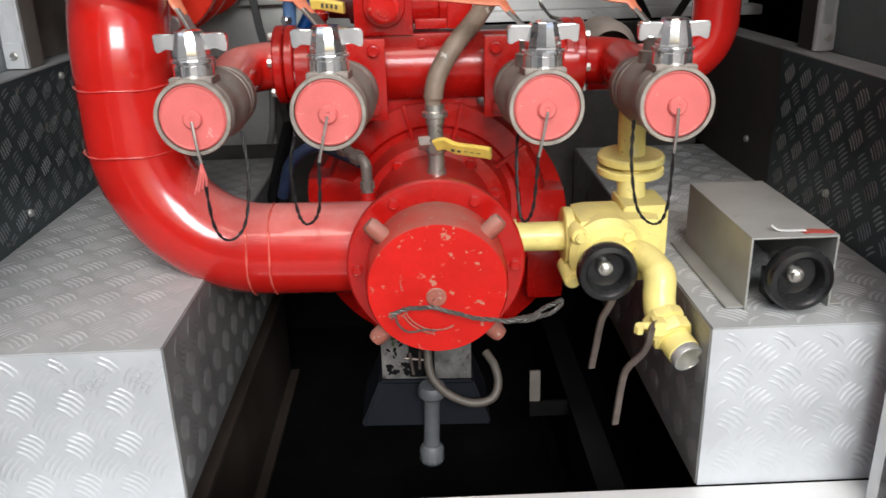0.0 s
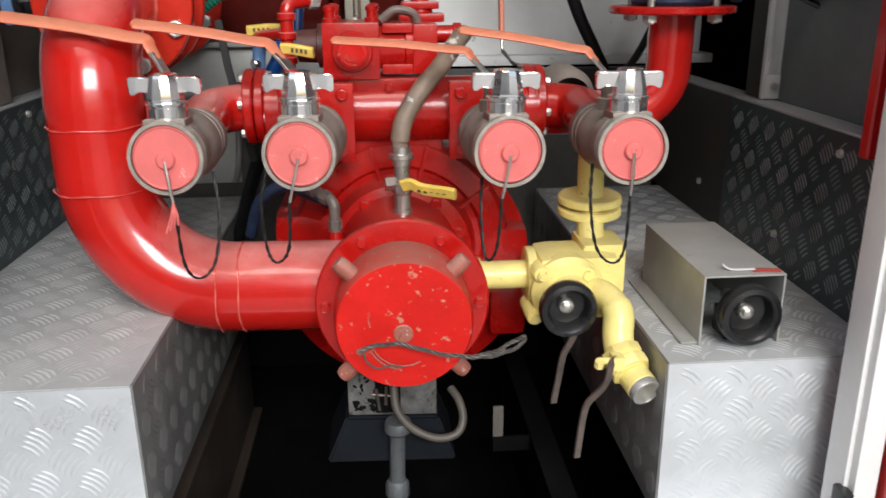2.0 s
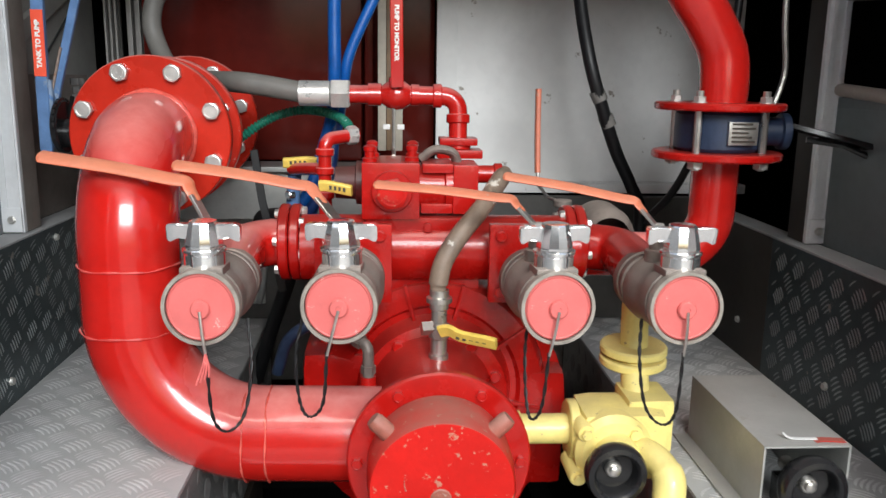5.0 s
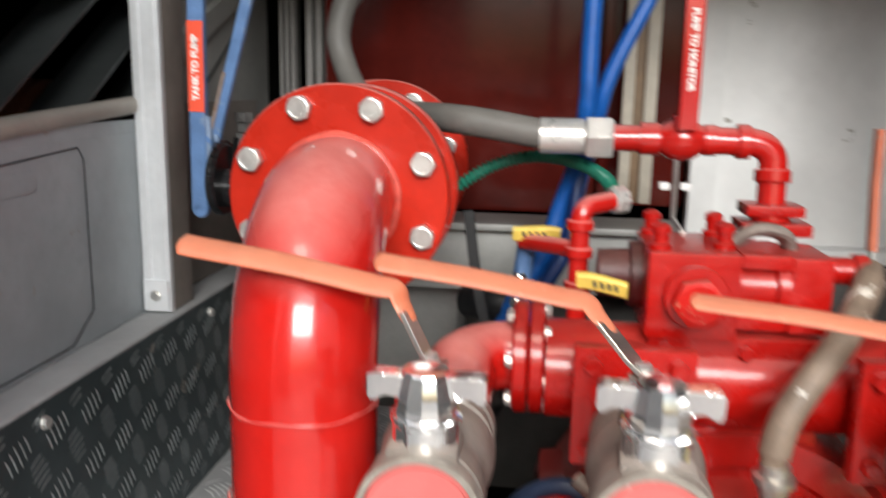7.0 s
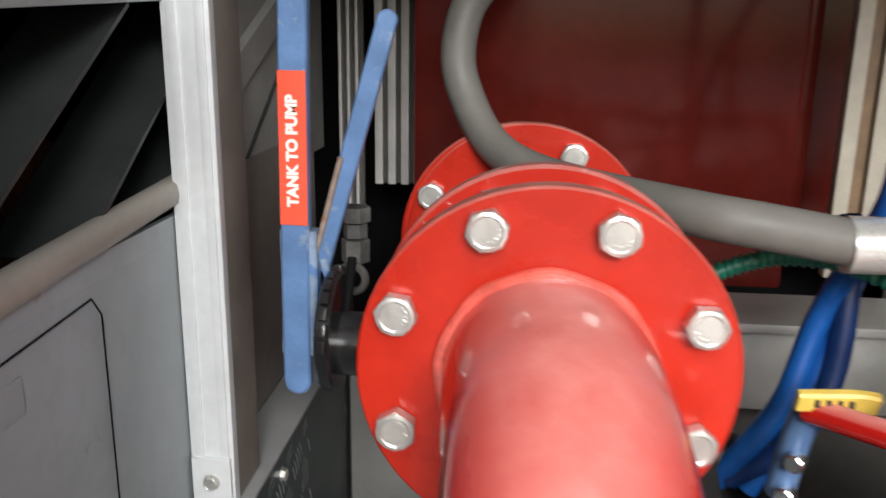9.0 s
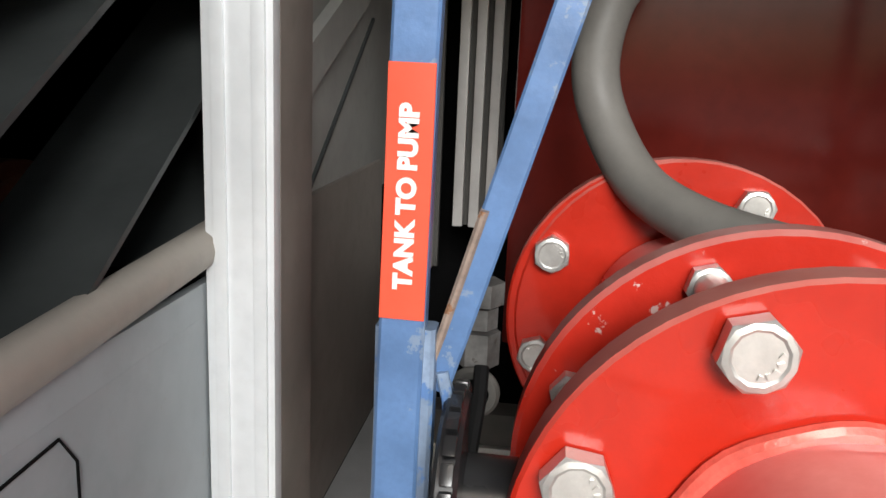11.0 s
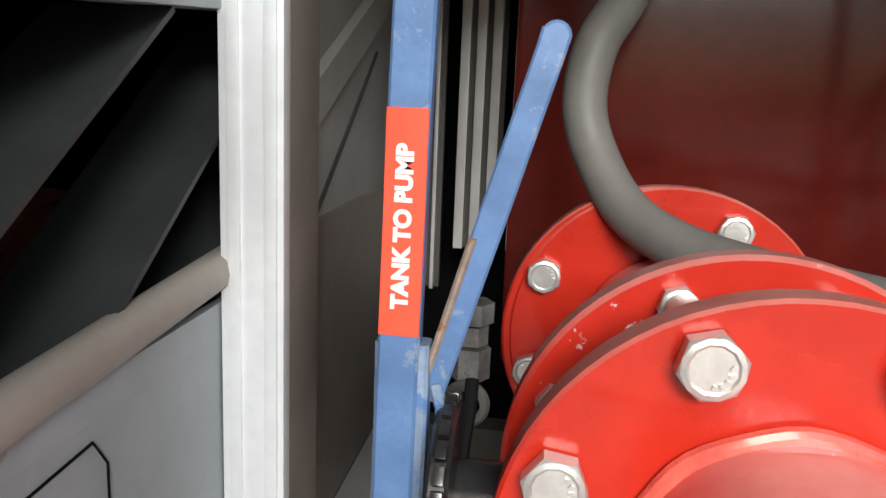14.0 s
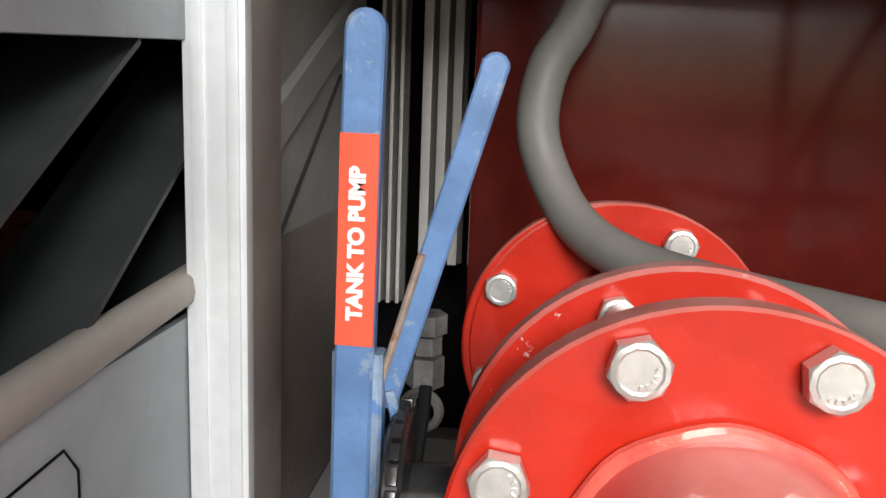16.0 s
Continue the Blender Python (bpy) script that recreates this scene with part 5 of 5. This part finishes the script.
for pts, r in (([(0.43, 2.0, 2.12), (0.44, 1.95, 1.9), (0.458, 1.9, 1.75), (0.49, 1.9, 1.65), (0.535, 1.93, 1.55), (0.585, 1.97, 1.47), (0.62, 2.0, 1.40), (0.62, 2.02, 1.25)], 0.014),
               ([(0.80, 1.98, 2.12), (0.79, 1.95, 1.85), (0.755, 1.93, 1.7), (0.72, 1.95, 1.55), (0.68, 1.97, 1.45), (0.63, 2.0, 1.38)], 0.009)):
    bm = B()
    sweep(bm, spline(pts, 10), r, 14)
    ho = solid("rubber_hose", bm, BLACK, "black rubber hose hanging before the back panel", "hose", "black hoses")
    if r > 0.01:
        FER = bmesh.new()
        lathe(FER, (0, 0, 0), (0, 0, 1), [(0.014, -0.012), (0.0165, -0.012), (0.0165, 0.012), (0.014, 0.012)], 16)
        FER = finish("ferrule", FER, GREYHOSE, (0, 0, 0))
        pieces("ferrule", FER, ho, [at_axis((0.483, 1.90, 1.668), (0.5, 0, -1)), at_axis((0.507, 1.91, 1.615), (0.5, 0.1, -1))], "dull hose ferrule")
bm = B()
sweep(bm, spline([(0.80, 1.75, 2.12), (0.802, 1.755, 1.85), (0.815, 1.76, 1.74), (0.812, 1.76, 1.70), (0.80, 1.76, 1.66)], 6), 0.006, 8)
solid("wire_hook", bm, STEEL, "small bright wire hook near the upright", "hook")
bm = B()
sweep(bm, spline([(-0.27, 2.0, 1.0), (-0.22, 1.95, 1.15), (-0.17, 1.9, 1.3), (-0.2, 2.0, 1.38)], 8), 0.016, 12)
solid("rubber_hose", bm, BLACK, "black rubber hose behind the suction pipe", "hose", "black hoses")
bm = B()
sweep(bm, spline([(-0.165, 1.62, 1.16), (-0.14, 1.6, 1.23), (-0.09, 1.58, 1.265), (-0.04, 1.57, 1.25), (0.0, 1.57, 1.23)], 8), 0.011, 12)
solid("blue_hose", bm, DARKBLUE, "dark blue hose beside the pump", "hose")

# hose with small cock in front of the volute
gv = thing("gauge_hose", (0.13, 1.5, 1.2), "dusty brown hose with plated cock and yellow lever", "hose")
bm = B()
sweep(bm, spline([(0.126, 1.50, 1.335), (0.125, 1.50, 1.36), (0.135, 1.505, 1.40), (0.165, 1.52, 1.445), (0.2, 1.55, 1.48), (0.235, 1.60, 1.52), (0.25, 1.64, 1.53)], 8), [0.0135] * 8 + [0.0165] * 41, 18)
part("hose", bm, BROWNHOSE, gv)
bm = B()
lathe(bm, (0.127, 1.497, 1.215), (0, 0.02, 1), [(0, 0), (0.017, 0), (0.017, 0.022), (0.0145, 0.024), (0.0145, 0.05), (0.018, 0.053), (0.018, 0.075), (0.0135, 0.078), (0.0135, 0.1), (0.016, 0.102), (0.0165, 0.112), (0.022, 0.114), (0.022, 0.122), (0.0165, 0.124), (0.0165, 0.135), (0, 0.135)], 20)
part("cock_body", bm, STEEL, gv)
bm = B()
lathe(bm, (0.127, 1.485, 1.28), (-0.2, -1, 0), [(0.01, 0), (0.01, 0.016), (0, 0.016)], 6)
lathe(bm, (0.105, 1.49, 1.285), (-1, -0.2, 0), [(0.012, -0.012), (0.012, 0.008), (0, 0.008)], 4)
part("packing_nut", bm, STEEL, gv)
bm = B()
bar(bm, spline([(0.127, 1.466, 1.287), (0.142, 1.455, 1.292), (0.16, 1.44, 1.287), (0.20, 1.41, 1.287), (0.213, 1.402, 1.286)], 4), 0.009, 0.022, (0, -0.4, 1))
yl = part("cock_lever", bm, YTAG, gv, "yellow sleeved lever with dark print")
for k in range(5):
    bm = B()
    x = 0.155 + 0.01 * k
    p = Vector((x, 1.442 - 0.75 * (x - 0.16) - 0.0055, 1.2875))
    box(bm, -0.0032, 0.0032, -0.0006, 0.0006, -0.006 if k < 2 else -0.004, 0.006 if k < 2 else 0.004, 0, Matrix.Translation(p) @ pose(0, 0, 0, -20, 0, -37))
    part("print_bar", bm, PRINT, yl)
bm = B()
lathe(bm, (0.127, 1.497, 1.18), (0, 0, 1), [(0.0185, 0), (0.0185, 0.038), (0.0, 0.038)], 20)
part("boss", bm, REDCAST, gv, "red painted boss")

be = thing("brass_elbow", (0.0, 1.47, 1.2), "small tarnished brass elbow fitting on the pipe", "fitting")
bm = B()
sweep(bm, bend((0.008, 1.465, 1.195), (0.008, 1.465, 1.262), (-0.075, 1.53, 1.30), 0.016), 0.0095, 14)
part("tube", bm, BRASS, be)
for c, ax, r in (((0.008, 1.465, 1.215), (0, 0, 1), 0.0125), ((-0.002, 1.473, 1.266), (-0.78, 0.6, 0.3), 0.013), ((-0.025, 1.49, 1.277), (-0.78, 0.6, 0.3), 0.013)):
    bm = B()
    lathe(bm, c, ax, [(0, 0), (r, 0), (r, 0.014), (0, 0.014)], 6)
    part("hexagon_nut", bm, BRASS, be, sharp=20)
bm = B()
lathe(bm, (0.008, 1.465, 1.185), (0, 0, 1), [(0.014, 0), (0.0135, 0.025), (0, 0.025)], 16)
part("boss", bm, REDCAST, be)

# ---- yellow foam pump group ----
BOLTYZ = ((0.348, 1.164), (0.423, 1.163), (0.339, 1.09), (0.45, 1.10))
yp = thing("foam_proportioner", (0.42, 1.38, 1.05), "yellow painted cast proportioner with pipes", "valve")
bm = B()
lathe(bm, (0.23, 1.40, 1.142), (1, 0, 0), [(0.03, 0), (0.03, 0.025), (0.0245, 0.027), (0.0245, 0.12)], 24)
part("inlet_tube", bm, YELLOW, yp)
bm = B()
box(bm, 0.345, 0.485, 1.34, 1.45, 1.075, 1.19, 0.03)
box(bm, 0.425, 0.50, 1.37, 1.46, 1.11, 1.20, 0.008)
lathe(bm, (0.395, 1.345, 1.13), (0, -1, 0), [(0.062, -0.02), (0.062, 0.008), (0.052, 0.018), (0.036, 0.02), (0.034, 0.04), (0, 0.04)], 32)
disc(bm, (0.332, 1.40, 1.142), (1, 0, 0), 0.048, 0.016, 32)
part("casting", bm, YELLOW, yp)
pieces("bolt", YB, yp, [at_axis((x, 1.328, z), (0, -1, 0)) for x, z in BOLTYZ])
for x, z in BOLTYZ:
    bm = B()
    lathe(bm, (x, 1.40, z), (0, -1, 0), [(0.0145, 0), (0.0145, 0.068), (0.0125, 0.072), (0, 0.072)], 16)
    part("bolt_lug", bm, YELLOW, yp)
bm = B()
sweep(bm, spline([(0.452, 1.42, 1.18), (0.456, 1.45, 1.215), (0.462, 1.48, 1.25), (0.463, 1.49, 1.30), (0.463, 1.49, 1.36), (0.463, 1.50, 1.39)], 6), 0.0235, 20)
part("riser_tube", bm, YELLOW, yp)
for z in (1.222, 1.243):
    bm = B()
    disc(bm, (0.462, 1.485, z), (0, -0.05, 1), 0.057, 0.015, 40, 0.003)
    part("flange", bm, YELLOW, yp)
bm = B()
sweep(bm, spline([(0.43, 1.34, 1.135), (0.45, 1.30, 1.135), (0.460, 1.268, 1.12), (0.457, 1.252, 1.088), (0.459, 1.236, 1.062), (0.468, 1.205, 1.043)], 8), [0.022] * 14 + [0.0245] * 27, 24)
lathe(bm, (0.4595, 1.236, 1.061), (0.25, -0.85, -0.46), [(0.02, -0.006), (0.031, -0.006), (0.0325, -0.004), (0.0325, 0.01), (0.029, 0.012), (0.029, 0.015), (0.0325, 0.017), (0.0325, 0.033), (0.031, 0.035), (0.02, 0.036)], 8)
part("outlet_bend", bm, YELLOW, yp)
bm = B()
d = Vector((0.25, -0.85, -0.3)).normalized()
tipc = Vector((0.483, 1.172, 1.026)) - d * 0.034
lathe(bm, tipc, d, [(0.0245, -0.02), (0.0245, 0.02), (0.0225, 0.022)], 28)
ob_ = part("outlet_nozzle", bm, YELLOW, yp)
bm = B()
lathe(bm, tipc + d * 0.02, d, [(0.0235, 0), (0.0235, 0.012), (0.0228, 0.014), (0.0205, 0.014), (0.0198, 0.012), (0.0195, -0.03), (0, -0.03)], 28)
part("nozzle_rim", bm, BOLT, ob_, "bare metal nozzle rim")
for pts in ([(0.44, 1.20, 1.073), (0.431, 1.19, 1.071), (0.428, 1.188, 1.06), (0.425, 1.188, 1.043), (0.416, 1.189, 1.026), (0.397, 1.19, 1.004), (0.391, 1.19, 0.98), (0.387, 1.19, 0.943), (0.3845, 1.19, 0.915), (0.384, 1.19, 0.909)],
            [(0.40, 1.29, 1.09), (0.391, 1.268, 1.085), (0.382, 1.263, 1.07), (0.373, 1.262, 1.053), (0.369, 1.262, 1.03), (0.366, 1.262, 1.008), (0.3608, 1.262, 0.974), (0.36, 1.262, 0.967)]):
    bm = B()
    bar(bm, spline(pts, 3), 0.0105, 0.005, (0.3, -1, 0.1))
    part("lever", bm, RUSTY, yp, "worn rusty steel lever")
bm = B()
lathe(bm, (0.412, 1.192, 1.064), (0, -0.3, 1), [(0, 0), (0.0075, 0), (0.0075, 0.012), (0, 0.012)], 6)
sweep(bm, [(0.41, 1.194, 1.073), (0.455, 1.2, 1.068)], 0.0055, 10)
box(bm, 0.434, 0.452, 1.19, 1.215, 1.055, 1.078, 0.003)
part("lever_bracket", bm, YELLOW, yp)


def handwheel(x, y, z, r, label):
    hw = thing("handwheel", (x, y, z - r), label, "handwheel", "handwheels")
    bm = B()
    lathe(bm, (x, y, z), (0, -1, 0), [(r * 0.6, -0.022), (r * 0.9, -0.02), (r * 0.98, -0.012), (r, -0.004), (r * 0.99, 0.004), (r * 0.93, 0.010), (r * 0.78, 0.012), (r * 0.7, 0.009), (r * 0.65, 0.002), (r * 0.62, -0.016)], 48)
    part("rim", bm, BAKELITE, hw)
    bm = B()
    lathe(bm, (x, y, z), (0, -1, 0), [(0, -0.026), (r * 0.6, -0.022), (r * 0.62, -0.016), (r * 0.4, -0.019), (0, -0.02)], 40)
    part("web", bm, BAKELITE, hw)
    bm = B()
    lathe(bm, (x, y, z), (0, -1, 0), [(0.0125, -0.02), (0.0125, -0.013), (0.0105, -0.011), (0.008, -0.011), (0.008, -0.005), (0.0045, -0.003), (0, -0.003)], 18)
    part("centre_nut", bm, STEEL, hw)
    bm = B()
    sweep(bm, [(x, y + 0.02, z), (x, y + 0.085, z)], 0.011, 14)
    part("spindle", bm, BAKELITE if x < 0.5 else STEEL, hw)
    return hw


handwheel(0.378, 1.262, 1.131, 0.0465, "black bakelite handwheel on the yellow proportioner")
handwheel(0.634, 1.18, 1.145, 0.048, "black bakelite handwheel in front of the steel hood")

hood = thing("steel_hood", (0.625, 1.33, 1.09), "grey sheet steel hood open at the front", "hood")
x0, x1, y0, y1, z1 = 0.566, 0.692, 1.196, 1.475, 1.203
for nm, b in (("top", (x0, x1, y0, y1, z1 - 0.003, z1)), ("side", (x0, x0 + 0.003, y0, y1, 1.092, z1 - 0.003)), ("side", (x1 - 0.003, x1, y0, y1, 1.092, z1 - 0.003)), ("back", (x0 + 0.003, x1 - 0.003, y1 - 0.003, y1, 1.092, z1 - 0.003)),
              ("foot", (x0 - 0.026, x0 + 0.002, y0 + 0.004, y1, 1.0925, 1.0955)), ("foot", (x1 - 0.002, x1 + 0.02, y0 + 0.004, y1, 1.0925, 1.0955))):
    bm = B()
    box(bm, *b, 0.001)
    part(nm, bm, SHEET, hood)
bm = B()
bar(bm, spline([(0.645, 1.212, 1.2045), (0.66, 1.213, 1.205), (0.688, 1.21, 1.2045)], 4), 0.014, 0.0012, (0, 0, 1))
part("peeling_tape", bm, REDCAP, hood, "peeling red tape")
bm = B()
bar(bm, spline([(0.603, 1.222, 1.212), (0.615, 1.218, 1.2055), (0.65, 1.214, 1.206)], 4), 0.007, 0.001, (0, 0, 1))
part("tape_backing", bm, SEAL, hood, "curled white tape backing")
bm = B()
box(bm, 0.612, 0.632, 1.21, 1.26, 1.092, 1.135, 0.003)
part("inner_bracket", bm, BAKELITE, hood)

# ---- below the pump ----
mt = thing("drain_block", (0.1, 1.42, 0.82), "dirty grey gearbox block hanging under the pump", "gearbox")
bm = B()
box(bm, 0.02, 0.176, 1.37, 1.52, 0.88, 1.01, 0.008)
part("block", bm, GRIMEBLOCK, mt)
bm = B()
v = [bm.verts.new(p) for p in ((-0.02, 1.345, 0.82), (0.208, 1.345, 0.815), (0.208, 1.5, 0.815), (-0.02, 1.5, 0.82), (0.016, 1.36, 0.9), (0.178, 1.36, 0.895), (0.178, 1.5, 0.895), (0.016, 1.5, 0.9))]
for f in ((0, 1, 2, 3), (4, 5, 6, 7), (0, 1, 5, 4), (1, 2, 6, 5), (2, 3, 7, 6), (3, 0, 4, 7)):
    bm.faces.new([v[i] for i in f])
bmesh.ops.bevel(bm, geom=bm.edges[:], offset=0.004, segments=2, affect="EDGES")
part("pan", bm, BLUEPAN, mt, "near-black bluish pan")
rng = random.Random(4)
bm = B()
for k in range(38):
    x, z, r = rng.uniform(0.03, 0.10), rng.uniform(0.905, 0.985), rng.uniform(0.003, 0.008)
    bmesh.ops.create_icosphere(bm, subdivisions=1, radius=r, matrix=Matrix.Translation((x, 1.37, z)) @ pose(0, 0, 0, 40 * k, 25 * k, 0) @ Matrix.Diagonal((1.2, 0.5, 0.8, 1)))
part("caked_dirt", bm, DARK, mt, "caked oily dirt", kind="stuff")
bm = B()
for k in range(34):
    x, z, r = rng.choice((rng.uniform(0.03, 0.09), rng.uniform(0.12, 0.165))), rng.uniform(0.965, 1.0), rng.uniform(0.002, 0.005)
    bmesh.ops.create_icosphere(bm, subdivisions=1, radius=r, matrix=Matrix.Translation((x, 1.368, z)) @ pose(0, 0, 0, 40 * k, 25 * k, 0) @ Matrix.Diagonal((1.3, 0.6, 0.7, 1)))
part("moss", bm, MOSS, mt, "dull green moss and dirt", kind="stuff")
# black box on the block's face stands for a cavity in shade
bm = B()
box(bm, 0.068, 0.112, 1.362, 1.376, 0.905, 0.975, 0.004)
part("recess", bm, DARK, mt, "raised black box standing for the shaded recess")
for p0, p1 in (((0.062, 1.358, 0.945), (0.104, 1.356, 0.94)), ((0.07, 1.357, 0.955), (0.075, 1.355, 0.915)), ((0.088, 1.356, 0.96), (0.086, 1.355, 0.925))):
    bm = B()
    sweep(bm, [p0, p1], 0.0028, 8)
    part("linkage_rod", bm, RUSTY, mt, "worn linkage rod")
dr = thing("drain_pipe", (0.105, 1.34, 0.75), "grey drain pipe with a hexagon cap under the pump", "pipe")
bm = B()
sweep(bm, [(0.106, 1.335, 0.905), (0.105, 1.335, 0.88), (0.102, 1.33, 0.78)], 0.0135, 18)
part("tube", bm, PAN, dr)
bm = B()
lathe(bm, (0.106, 1.335, 0.905), (0, 0, -1), [(0, 0), (0.021, 0.0), (0.024, 0.006), (0.024, 0.018), (0.018, 0.024), (0, 0.024)], 20)
part("collar", bm, PAN, dr)
bm = B()
lathe(bm, (0.102, 1.331, 0.79), (0, -0.1, -1), [(0, 0), (0.017, 0), (0.021, 0.006), (0.021, 0.03), (0.016, 0.036), (0, 0.036)], 10)
part("cap", bm, PAN, dr)
bm = B()
sweep(bm, spline([(0.10, 1.34, 0.97), (0.105, 1.325, 0.93), (0.13, 1.315, 0.90), (0.17, 1.31, 0.882), (0.205, 1.315, 0.885), (0.218, 1.33, 0.905), (0.213, 1.35, 0.93), (0.2, 1.37, 0.945)], 8), 0.0072, 12)
solid("looped_tube", bm, BEIGE, "looped dusty beige tube under the pump", "tube")
bm = B()
box(bm, 0.309, 0.331, 1.6, 1.606, 0.70, 0.772, 0.002)
br = thing("bracket", (0.33, 1.6, 0.66), "small pale bracket in the dark below the pump", "bracket")
part("plate", bm, BROWNSHEET, br)
bm = B()
box(bm, 0.31, 0.402, 1.606, 1.614, 0.66, 0.695, 0.002)
part("arm", bm, DARK, br)
bm = B()
box(bm, -0.26, -0.02, 1.5, 1.56, 1.02, 1.038, 0.004)
solid("support_bar", bm, TAN, "dusty support bar under the suction pipe", "bar")
